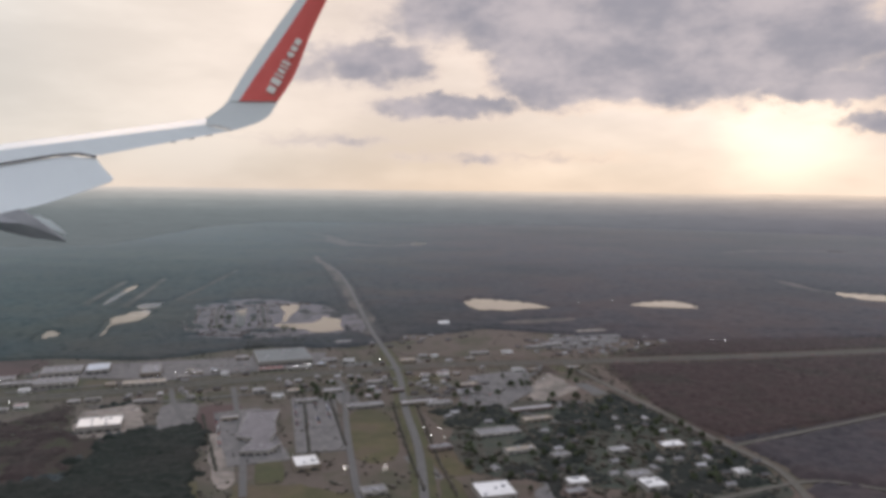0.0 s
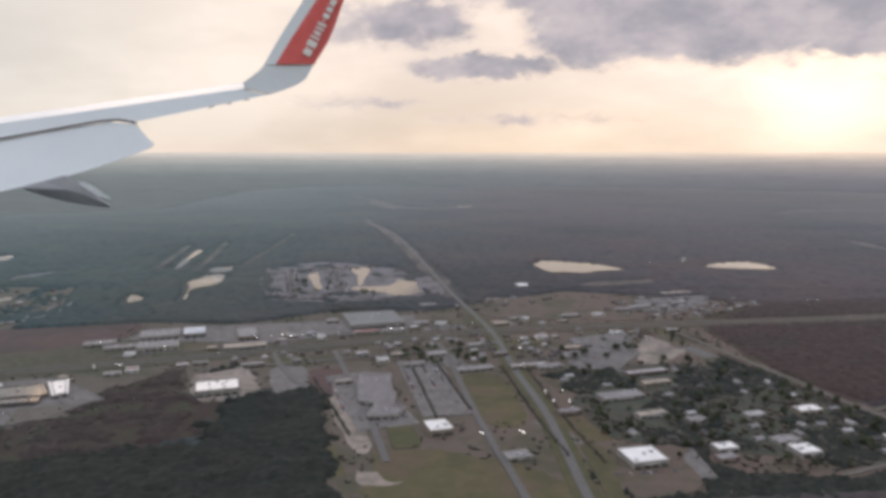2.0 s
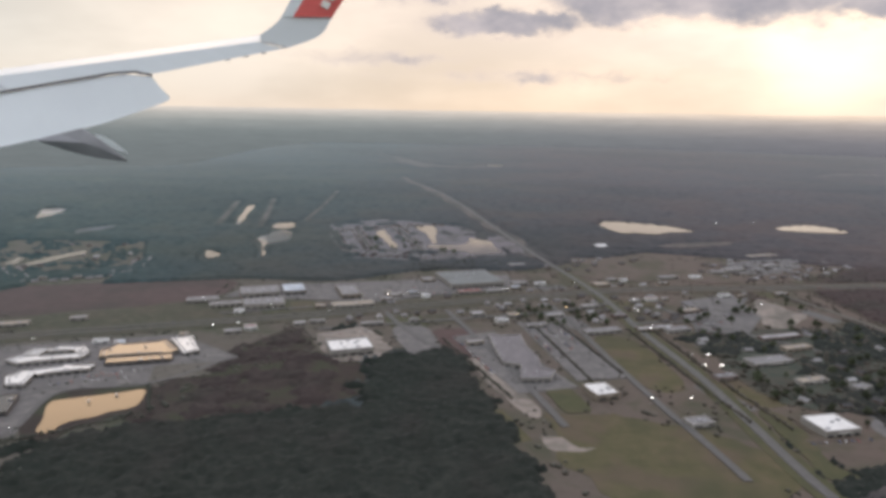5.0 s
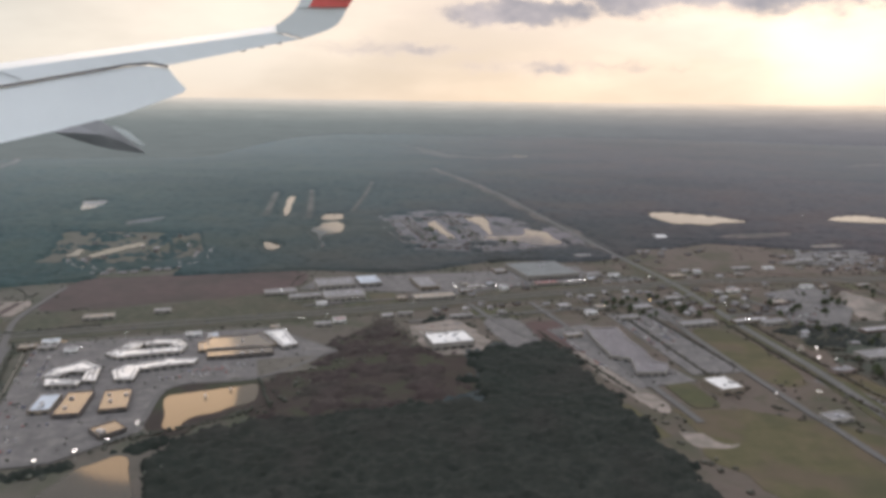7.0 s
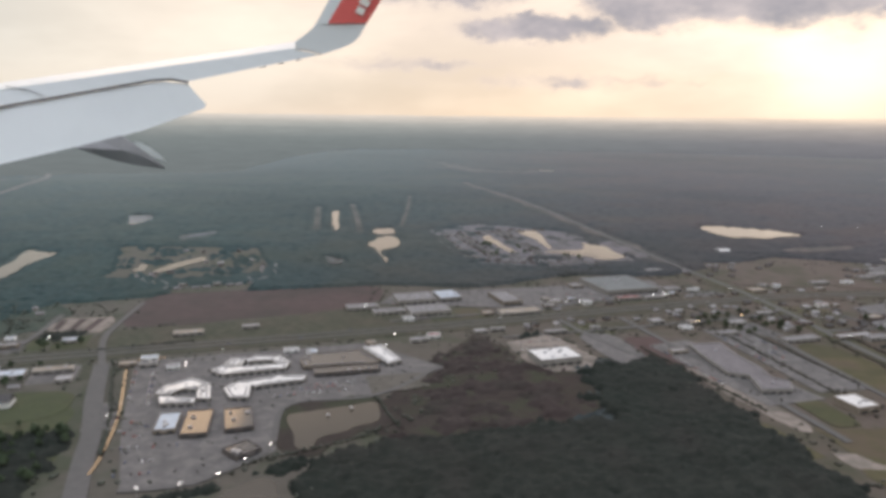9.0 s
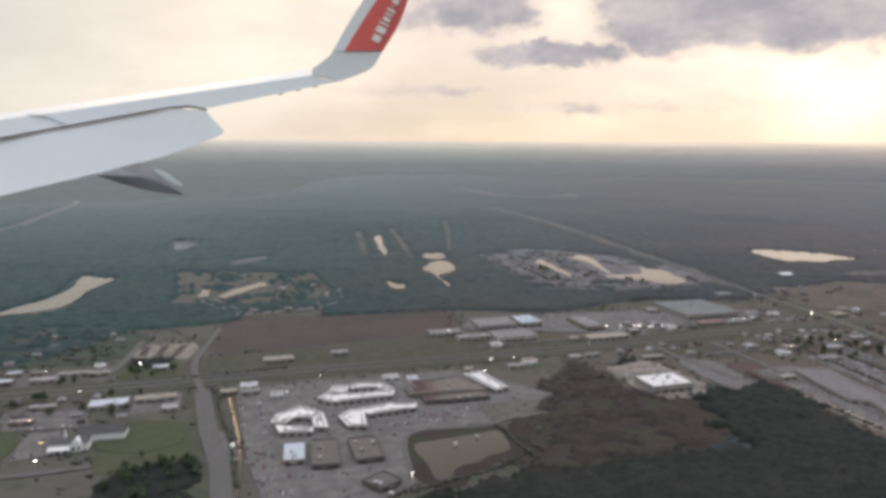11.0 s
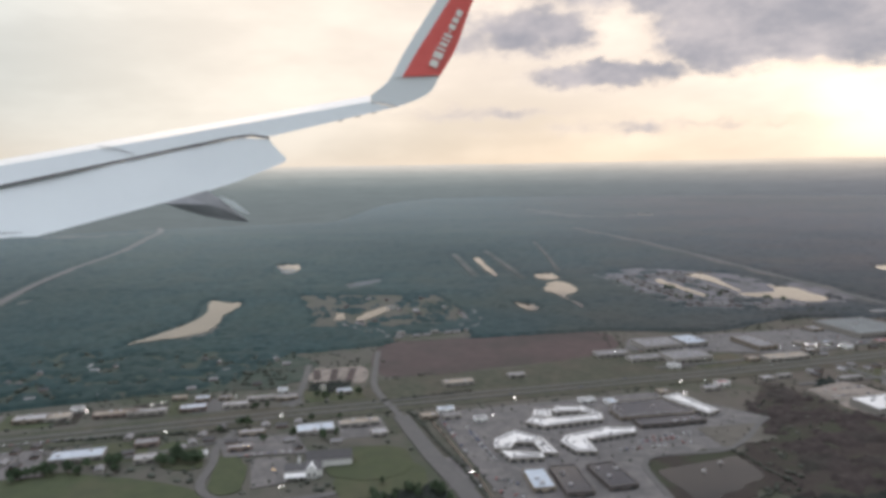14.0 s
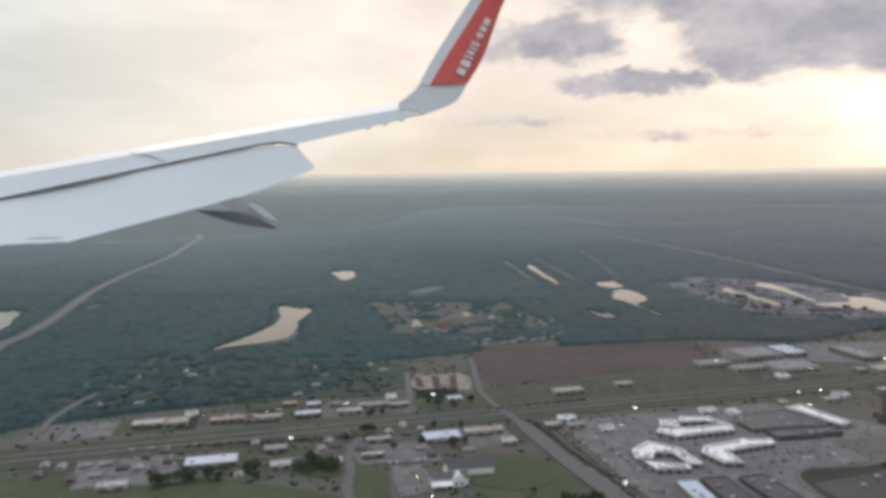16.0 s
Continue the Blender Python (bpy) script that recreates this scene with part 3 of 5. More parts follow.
    right = [(540, 107), (594, 86), (617, 53), (648, 0), (680, -87), (735, -205)]

    left, seam, right = ([tuple(p) for p in smooth_line([Vector(q) for q in line], 5)] for line in (left, seam, right))

    def lean(p, more=0.0):
        return (*p, more + 0.85 * (p[1] - 100))

    def between(a, b, k):
        return [tuple(p + (q - p) * k for p, q in zip(u, v)) for u, v in zip(a, b)]

    foot = [(490, 85), (491, 96), (514, 102), (540, 107)]
    blend = [[lean(p) for p in foot]]
    blend += [[lean(p) for p in (left[j], between(left, right, 0.33)[j], between(left, right, 0.66)[j], right[j])] for j in range(2, 11)]
    part("winglet_blend", skin(blend), "wing_white", wing)
    part("winglet_edge", skin([[lean(a), lean(b, 8)] for a, b in zip(left[10:], seam[10:])]), "wing_white", wing)
    red = part("winglet_panel", skin([[lean(a, 8), lean(((a[0] + b[0]) / 2, (a[1] + b[1]) / 2), 12), lean(b, 6)] for a, b in zip(seam[10:], right[10:])]), "wing_red", wing, "red winglet panel")
    # white lettering as plain bars along the panel
    along = 0.0
    for wide, tall in ((1.0, 0.8), (1.0, 1.0), (0.35, 1.0), (0.6, 0.8), (0.35, 1.0), (0.5, 1.0), (0.3, 0.25), (0.9, 0.8), (1.0, 0.8), (1.3, 0.8)):
        size = 1 - 0.0026 * along
        long, high = 12.5 * wide * size, 19.0 * tall * size
        along += long / 2
        cx, cy = 603 + 0.46 * along, 36 - 0.89 * along
        quad = [[lean((cx + a * long * 0.46 + b * high * 0.89, cy - a * long * 0.89 + b * high * 0.46), 22) for b in (-0.5, 0.5)] for a in (-0.5, 0.5)]
        part("lettering_bar", skin(quad, 8), "glint_and_letter_white", red, "white lettering bar")
        along += long / 2 + 4.5 * size



make_wing()

# ---------------------------------------------------------------- open land of the town
TURN = 20.0                                            # the town's grid against +x
U2 = Vector((math.cos(radians(TURN)), math.sin(radians(TURN))))
V2 = Vector((-U2.y, U2.x))
ORIGIN = Vector((-300.0, 672.0))                       # on the highway


def at(s, d):
    p = ORIGIN + U2 * s + V2 * d
    return (p.x, p.y)


TOWN = [(-1000, 395), (-940, 500), (-760, 590), (-735, 690), (-640, 735), (-440, 800), (-330, 800), (-230, 870), (-110, 880), (60, 1010), (330, 930), (190, 800), (215, 600), (250, 500), (230, 420), (60, 395), (-40, 340), (-150, 310), (-172, 400), (-208, 575), (-330, 530), (-400, 385), (-440, 320), (-700, 330)]
setting("field_town", slab(rounded(TOWN, 3, 8), 0.25), "soil", "mixed worn grass and bare ground between the buildings", "ground")
FIELDS_TOWN = [  # name, material, label, outline
    ("field_ploughed", "plough", "ploughed red-brown field", [(-655, 735), (-560, 765), (-450, 795), (-440, 715), (-530, 664), (-636, 628)]),
    ("field_verge", "grass", "green grass verge beside the highway", [(-640, 612), (-526, 658), (-440, 705), (-395, 645), (-500, 604), (-622, 562)]),
    ("field_scrub", "scrub", "brown scrubland behind a highway", [(190, 812), (300, 928), (620, 985), (760, 900), (620, 740), (410, 640), (236, 560), (200, 625)]),
    ("field_meadow", "dry", "dry olive meadow", [(-80, 612), (-46, 612), (-32, 512), (-64, 510)]),
    ("field_meadow_low", "dry", "olive and tan meadow by the woods", [(-132, 458), (-84, 454), (-30, 428), (-10, 390), (-50, 345), (-108, 350), (-135, 410)]),
]
FIELDS_WOOD = [
    ("field_marsh", "scrub", "brown marshy clearing at the wood's edge", [(-385, 528), (-368, 562), (-352, 590), (-342, 628), (-326, 618), (-312, 585), (-292, 550), (-266, 548), (-262, 470), (-310, 446), (-384, 424), (-392, 470)]),
]
FIELDS_BARE = [
    ("field_lot_dirt", "sand", "pale bare building plot", [(84, 694), (117, 762), (131, 722), (128, 690), (84, 642)]),
    ("field_sand_strip", "sand", "narrow strip of bare sand", [(-184, 552), (-172, 558), (-138, 466), (-150, 458)]),
    ("field_sand_low", "sand", "pale bare patch", [(-146, 424), (-128, 420), (-116, 410), (-134, 406)]),
    ("field_lawn_south", "lawn", "mown green lawn", [(-980, 395), (-800, 425), (-700, 412), (-690, 385), (-720, 340), (-960, 330)]),
    ("field_lawn_house", "lawn", "mown lawn beside a white house", [(-625, 440), (-585, 455), (-575, 420), (-612, 405)]),
]
FIELDS_FAR = [
    ("field_clearing", "soil", "green and tan clearing in the woods", [(-828, 1000), (-737, 1005), (-640, 1008), (-590, 890), (-586, 850), (-625, 818), (-690, 803), (-755, 798), (-762, 850)]),
    ("field_east_gardens", "garden", "green gardens between scattered houses", [(12, 640), (70, 655), (165, 645), (228, 510), (214, 445), (62, 470), (16, 505)]),
    ("field_housing", "estate", "worn ground of a lakeside housing estate", [(-420, 1200), (-330, 1275), (-200, 1200), (-100, 1010), (-140, 955), (-250, 912), (-345, 928), (-380, 1110)]),
    ("field_pads", "soil", "row of pale building pads", [(-653, 772), (-579, 793), (-574, 765), (-646, 746)]),
]
FIELDS_DISTANT = [
    ("field_far_clearing", "verge", "winding pale clearing in the distant woods", [(-655, 3310), (-470, 3070), (-385, 2780), (-300, 2640), (-190, 2600), (-70, 2720), (-66, 2600), (-200, 2500), (-345, 2520), (-450, 2760), (-510, 3040)]),
    ("field_far_east", "verge", "pale distant strip in the woods", [(930, 2400), (1100, 2560), (1350, 2550), (1480, 2560), (1470, 2500), (1340, 2490), (1120, 2480)]),
    ("field_east_reeds", "verge", "pale reedy strip beside a pond", [(770, 1660), (790, 1590), (786, 1500), (810, 1440), (780, 1440), (758, 1490), (758, 1590)]),
    ("field_pond_strip", "verge", "pale strip south of a pond", [(88, 1062), (136, 1094), (207, 1111), (198, 1086), (119, 1052)]),
    ("field_west_streets", "verge", "pale cleared plots in the western woods", [(-1850, 1880), (-1790, 1960), (-1720, 1950), (-1640, 2060), (-1610, 2040), (-1690, 1900), (-1780, 1850)]),
    ("field_west_spot", "verge", "small pale clearing in the western woods", [(-1196, 935), (-1194, 962), (-1180, 958), (-1178, 930)]),
    ("field_pond_shore", "verge", "pale sandy shore of a pond", [(-872, 755), (-862, 800), (-852, 800), (-850, 770), (-866, 742)]),
    ("field_west_estate", "garden", "green gardens of a wooded housing estate", [(-990, 690), (-860, 700), (-735, 700), (-705, 600), (-880, 545), (-960, 500)]),
    ("field_far_strip", "estate", "pale distant strip in the woods", [(-784, 1102), (-744, 1150), (-740, 1116), (-769, 1067)]),
]
FIELDS_YARDS = [
    ("field_store_yard", "sand", "pale bare yard round the white store", [(-314, 604), (-275, 632), (-256, 598), (-243, 560), (-284, 544), (-296, 566)]),
    ("field_store_pad", "asphalt", "grey paved pad beside the white store", [(-250, 630), (-222, 634), (-206, 574), (-230, 566)]),
    ("field_red_plot", "plough", "dark reddish bare plot", [(-213, 620), (-179, 628), (-170, 571), (-191, 558)]),
    ("field_olive_plot", "lawn", "small olive green plot", [(-131, 497), (-117, 503), (-107, 467), (-123, 462)]),
]
FIELDS_LAWNS = [
    ("field_pond_bank", "scrub", "brown rough bank round the mall pond", [(-456, 456), (-446, 472), (-420, 482), (-392, 484), (-384, 462), (-388, 440), (-408, 424), (-416, 402), (-436, 402), (-448, 425)]),
    ("field_yard_pads", "sand", "pale bare yard with building pads", [(-704, 642), (-659, 653), (-650, 610), (-693, 607)]),
    ("field_lawn_west", "lawn", "mown green lawn beside the offices", [(-746, 471), (-725, 477), (-715, 460), (-707, 439), (-730, 437)]),
    ("field_church_lawn", "lawn", "green lawn before the church", [(-702, 450), (-688, 453), (-671, 414), (-687, 409)]),
    ("field_court", "lawn", "olive green court with worn edges", [(-637, 468), (-601, 479), (-586, 456), (-592, 435), (-627, 432)]),
    ("field_lawn_hall", "lawn", "green lawn beside a pale hall", [(2, 466), (11, 471), (17, 437), (14, 401), (22, 387), (4, 384), (2, 414)]),
    ("field_hall_yard", "soil", "worn bare yard round a hall", [(26, 463), (62, 472), (64, 440), (56, 410), (22, 394), (13, 415)]),
    ("field_green_north", "soil", "worn paddock north of the highway", [(-10, 830), (50, 850), (75, 960), (-50, 960), (-60, 860)]),
    ("field_tan_north", "soil", "brownish bare paddock north of the highway", [(55, 850), (120, 835), (150, 920), (85, 960)]),
]
FIELDS = FIELDS_TOWN + FIELDS_WOOD + FIELDS_BARE + FIELDS_FAR + FIELDS_DISTANT + FIELDS_YARDS + FIELDS_LAWNS
for k, (name, mat, label, outline) in enumerate(FIELDS):
    ragged = 22.0 if name in ("field_clearing", "field_housing") else 9.0 if name in ("field_marsh", "field_scrub", "field_clearing", "field_housing", "field_meadow_low", "field_pond_bank", "field_far_clearing", "field_far_east", "field_west_streets", "field_store_yard", "field_west_estate", "field_east_gardens", "field_sand_low", "field_hall_yard", "field_lot_dirt", "field_yard_pads") else 3.0
    setting(name, slab(rounded(outline, 6, ragged), 0.40 + 0.012 * k), mat, label, "field")
for k in range(3):
    setting("field_pad_strip", slab([(-700 + 15 * k, 640 + 3.4 * k), (-694 + 15 * k, 641 + 3.4 * k), (-685 + 13 * k, 612), (-691 + 13 * k, 611)], 0.80), "plough", "brown strip between pale building pads", "field")
LOTS = [
    ("parking_mall", [(-585, 540), (-425, 596), (-358, 545), (-400, 490), (-452, 470), (-443, 405), (-472, 366), (-506, 360), (-541, 431)]),
    ("parking_store", [(-141, 657), (-101, 661), (-71, 523), (-107, 515)]),
    ("parking_grey_store", [(-198, 608), (-162, 626), (-108, 503), (-150, 488)]),
    ("parking_north", [(-430, 720), (-420, 765), (-240, 815), (-140, 850), (-130, 790), (-280, 715)]),
    ("parking_east", [(15, 640), (30, 745), (95, 780), (90, 690), (60, 640)]),
    ("parking_school", [(50, 466), (72, 468), (74, 424), (44, 418)]),
    ("parking_west", [(-868, 440), (-818, 458), (-790, 420), (-848, 404)]),
    ("parking_church", [(-682, 452), (-662, 457), (-648, 424), (-667, 414)]),
    ("parking_north_east", [(120, 890), (160, 960), (245, 985), (235, 930), (170, 880)]),
    ("parking_offices", [(-716, 483), (-668, 494), (-650, 464), (-699, 454)]),
]
setting("field_bare_lot", slab([(-412, 521), (-371, 532), (-366, 506), (-403, 490)], 0.93), "track", "bare tan lot beside the mall pond", "field")
for k, (name, outline) in enumerate(LOTS):
    setting(name, slab(outline, 0.72 + 0.015 * k), "asphalt", "worn grey asphalt car park", "car park")

# ---------------------------------------------------------------- roads
CURVING = [(-1090, 560), (-1145, 718), (-1158, 776), (-1193, 873), (-1255, 1020), (-1311, 1181), (-1357, 1348), (-1406, 1547), (-1500, 1814), (-1590, 2070), (-1660, 2190)]
ROADS_TOWN = [  # name, width, points
    ("road_cross", 6.2, [(-3, 364), (-7, 397), (-16, 522), (-33, 635), (-49, 769), (-95, 970), (-140, 1190), (-187, 1426), (-244, 1680), (-292, 1830), (-348, 1985), (-374, 2100)]),
    ("road_mall", 11, [(-518, 340), (-538, 385), (-552, 419), (-577, 468), (-606, 532)]),
    ("road_mall_north", 5, [(-606, 532), (-636, 592), (-648, 650), (-657, 705)]),
    ("road_diagonal", 6, [(141, 805), (174, 700), (200, 620), (220, 555), (241, 493), (234, 430)]),
    ("road_branch", 5, [(229, 543), (300, 578), (399, 628), (560, 720)]),
    ("road_corner", 4, [(150, 430), (186, 447), (256, 475), (300, 460)]),
]
ROADS_EAST = [
    ("road_street", 5, [(-108, 725), (-96, 688), (-77, 572), (-58, 470), (-51, 440), (-44, 406), (-39, 379)]),
    ("road_store", 5, [(-205, 690), (-179, 613), (-151, 530), (-125, 438)]),
    ("road_curving", 12, CURVING),
]
ROADS_WEST = [
    ("road_loop", 5, [(-709, 497), (-710, 469), (-702, 445), (-696, 415), (-680, 400), (-657, 397), (-620, 412)]),
    ("road_mall_back", 3.5, [(-506, 358), (-477, 366), (-460, 384), (-447, 410), (-452, 468), (-400, 488), (-365, 540)]),
    ("road_white_store", 5, [(-262, 680), (-245, 640), (-215, 585)]),
    ("road_estate", 11, [(-660, 1478), (-628, 1330), (-597, 1181)]),
    ("road_estate_east", 10, [(-600, 1534), (-560, 1350), (-522, 1160)]),
    ("road_woodland", 7, [(-497, 1717), (-478, 1480), (-465, 1239)]),
    ("road_west_lane", 4.5, [(-924, 484), (-935, 507), (-940, 535), (-941, 570)]),
    ("road_north_west", 5, [(-688, 545), (-694, 591), (-708, 655)]),
]
ROADS = ROADS_TOWN + ROADS_EAST + ROADS_WEST
highway = [at(-760, -6), at(-672, -9), at(-350, 1), at(-60, 2), at(266, 13), at(470, -20), at(700, -60), at(1000, -100)]
setting("road_highway_south", ribbon(highway, 3.2, 1.0, shift=-5), "road", "pale grey divided highway", "road")
setting("road_highway_north", ribbon(highway, 3.2, 1.0, shift=5), "road", "pale grey divided highway", "road")
for k, (name, width, points) in enumerate(ROADS):
    dirt = name in ("road_diagonal", "road_branch", "road_corner")
    setting(name, ribbon(points, width, 0.90 + 0.006 * k), "track" if dirt else "verge" if name in ("road_estate", "road_estate_east", "road_woodland") else "road", "pale brown dirt track" if dirt else "grey asphalt road", "road")

setting("road_frontage", ribbon([at(-30, -44), at(60, -46), at(215, -44), at(262, -30)], 4.5, 0.985), "road", "pale grey frontage road", "road")
setting("road_frontage_east", ribbon([at(240, -100), at(330, -104), at(400, -60), at(430, -25)], 4.5, 0.986), "road", "pale grey frontage road", "road")
setting("road_frontage_north", ribbon([at(-110, 28), at(40, 32), at(150, 60), at(230, 58)], 4.5, 0.987), "road", "pale grey frontage road", "road")
setting("road_plots", ribbon([at(300, -60), at(306, -110), at(330, -170), at(352, -215)], 4.5, 0.988), "road", "pale grey residential road", "road")
setting("road_west_yard", ribbon([at(-560, -30), at(-505, -52), at(-440, -36)], 4.5, 0.989), "road", "pale grey side road", "road")

ESTATE_STREETS = [
    [(-396, 1130), (-372, 1040), (-338, 950)], [(-366, 1160), (-345, 1080), (-312, 975)], [(-303, 1190), (-281, 1110), (-258, 1030), (-246, 960)], [(-338, 950), (-246, 942), (-160, 948)],
    [(-396, 1130), (-366, 1160), (-303, 1190), (-262, 1215), (-222, 1205)], [(-312, 975), (-246, 960)], [(-712, 820), (-665, 764), (-638, 770), (-590, 795), (-572, 830), (-590, 895)],
]
for k, points in enumerate(ESTATE_STREETS):
    setting("road_estate_street", ribbon(points, 5, 0.80 + 0.01 * k), "verge", "pale concrete street of a lakeside estate", "road")
SWATH = [(-92, 960), (-120, 1090), (-150, 1210), (-187, 1390), (-240, 1614), (-295, 1825), (-350, 1990), (-378, 2110)]
setting("verge_cross", ribbon(SWATH, 18, 0.62, 16, uneven=1.3), "verge", "pale cleared verge along a road through woods", "verge")

setting("verge_curving", ribbon(CURVING, 18, 0.62, 12, uneven=0.6), "verge", "pale cleared verge along a curving road", "verge")
setting("verge_road", ribbon([(-3, 364), (-7, 397), (-16, 522), (-33, 635), (-49, 769), (-72, 870)], 17, 0.61), "lawn", "green verge along a road through the town", "verge")
setting("verge_highway", ribbon(highway, 34, 0.60), "grass", "worn green verge along the highway", "verge")

# ---------------------------------------------------------------- ponds
PONDS_EAST = [
    [(37, 1246), (59, 1296), (85, 1292), (124, 1279), (150, 1258), (184, 1205), (140, 1190), (109, 1165), (84, 1176), (58, 1175)],
    [(330, 1243), (397, 1301), (429, 1290), (443, 1227), (396, 1218)],
    [(793, 1439), (857, 1420), (913, 1401), (864, 1325), (792, 1347)],
    [(-236, 1027), (-189, 1040), (-183, 1092), (-171, 1078), (-152, 1066), (-151, 1026), (-140, 990), (-156, 972), (-178, 970), (-194, 989), (-238, 1008)],
    [(-273, 1191), (-247, 1206), (-237, 1160), (-232, 1049), (-241, 1053), (-247, 1111), (-261, 1152)],
    [(-329, 1129), (-320, 1152), (-314, 1120), (-306, 1100), (-284, 1014), (-294, 1009), (-311, 1066)],
]
PONDS_WEST = [
    [(-488, 1083), (-485, 1109), (-468, 1127), (-447, 1077), (-450, 1043), (-464, 1006), (-465, 985), (-448, 930), (-453, 932), (-471, 997), (-494, 1058)],
    [(-503, 1198), (-480, 1213), (-468, 1154), (-495, 1146)],
    [(-914, 720), (-903, 776), (-897, 829), (-904, 874), (-936, 960), (-914, 949), (-888, 946), (-878, 904), (-877, 869), (-861, 812), (-860, 779), (-873, 757), (-893, 740)],
    [(-965, 1310), (-936, 1330), (-907, 1247), (-915, 1200)],
    [(-710, 842), (-708, 884), (-688, 931), (-678, 916), (-691, 881), (-700, 840)],
    [(-735, 843), (-742, 880), (-731, 871), (-727, 850)],
    [(-1271, 818), (-1291, 895), (-1262, 897), (-1228, 838), (-1205, 783)],
]
PONDS_SMALL = [
    [(-460, 342), (-450, 368), (-436, 374), (-422, 349), (-414, 318), (-455, 312)],
    [(-447, 453), (-425, 463), (-403, 475), (-396, 468), (-394, 450), (-410, 433), (-424, 421), (-424, 408), (-432, 410), (-440, 430)],
    [(-614, 1402), (-604, 1408), (-565, 1198), (-574, 1204)],
    [(-533, 955), (-510, 941), (-505, 916), (-514, 908), (-522, 922)],
]
PONDS_FAR = [
    [(-120, 2630), (-70, 2640), (-66, 2720), (-110, 2700)],
    [(-2130, 2030), (-2050, 2030), (-2040, 2080), (-2120, 2085)], [(1360, 2510), (1370, 2545), (1430, 2550), (1425, 2515)],
]
PONDS = PONDS_FAR + PONDS_EAST + PONDS_WEST + PONDS_SMALL
for outline in PONDS:
    setting("water_pond", slab(rounded(outline, 4, 3.0 if outline[0][1] < 700 else 5.0), 0.85), "water", "still pond mirroring the evening sky", "pond")


setting("water_ditch", ribbon([(-528, 372), (-533, 395), (-550, 446), (-584, 525), (-586, 540), (-566, 548)], 1.7, 0.96), "water", "narrow water-filled ditch beside the mall road", "ditch")


def inside(poly, x, y):
    p = np.array(poly, dtype=float)
    hit = np.zeros(len(x), dtype=bool)
    for (x0, y0), (x1, y1) in zip(p, np.roll(p, -1, axis=0)):
        cut = (y0 > y) != (y1 > y)
        hit ^= cut & (x < (x1 - x0) * (y - y0) / (y1 - y0 + 1e-9) + x0)
    return hit


def near_line(points, x, y, far):
    hit = np.zeros(len(x), dtype=bool)
    line = smooth_line([Vector(p) for p in points], 3)
    for a, b in zip(line, line[1:]):
        d = b - a
        t = np.clip(((x - a.x) * d.x + (y - a.y) * d.y) / d.length_squared, 0, 1)
        hit |= np.hypot(x - a.x - t * d.x, y - a.y - t * d.y) < far
    return hit


# ---------------------------------------------------------------- plots of the town
plot_rng = random.Random(8)
PLOT_MATS = (("grass", "worn green plot of grass"), ("asphalt", "grey asphalt yard"), ("soil", "bare earthy plot"), ("lawn", "mown green plot"), ("dry", "dry tan plot of grass"), ("grass", "worn green plot of grass"), ("road", "pale concrete yard"), ("scrub", "brown overgrown plot"))
for d0, d1 in ((20, 52), (58, 96), (100, 140), (-24, -58), (-62, -100), (-104, -146), (-150, -192), (-196, -240), (-244, -290)):
    s = -660.0
    while s < 560:
        w = plot_rng.uniform(16, 42)
        corner = [at(s + a, d) for a, d in ((1.2, d0), (w - 1.2, d0), (w - 1.2, d1), (1.2, d1))]
        mid = at(s + w / 2, (d0 + d1) / 2)
        s += w
        cx, cy = np.array([c[0] for c in corner] + [mid[0]]), np.array([c[1] for c in corner] + [mid[1]])
        ok = inside(TOWN, cx, cy).all() and not any(inside(f[3], cx, cy).any() for f in FIELDS) and not any(inside(o, cx, cy).any() for _, o in LOTS)
        ok = ok and not any(inside(p, cx, cy).any() for p in PONDS)
        mat, label = plot_rng.choice(PLOT_MATS)
        if ok and plot_rng.random() < 0.8:
            setting("field_plot", slab(corner, 0.33 + 0.0004 * (s % 50), 0.25), mat, label, "plot")

# ---------------------------------------------------------------- woods
ICO = bmesh.new()
bmesh.ops.create_icosphere(ICO, subdivisions=1, radius=1.0)
ICO_V = np.array([v.co[:] for v in ICO.verts])
ICO_F = np.array([[v.index for v in f.verts] for f in ICO.faces])
ICO.free()


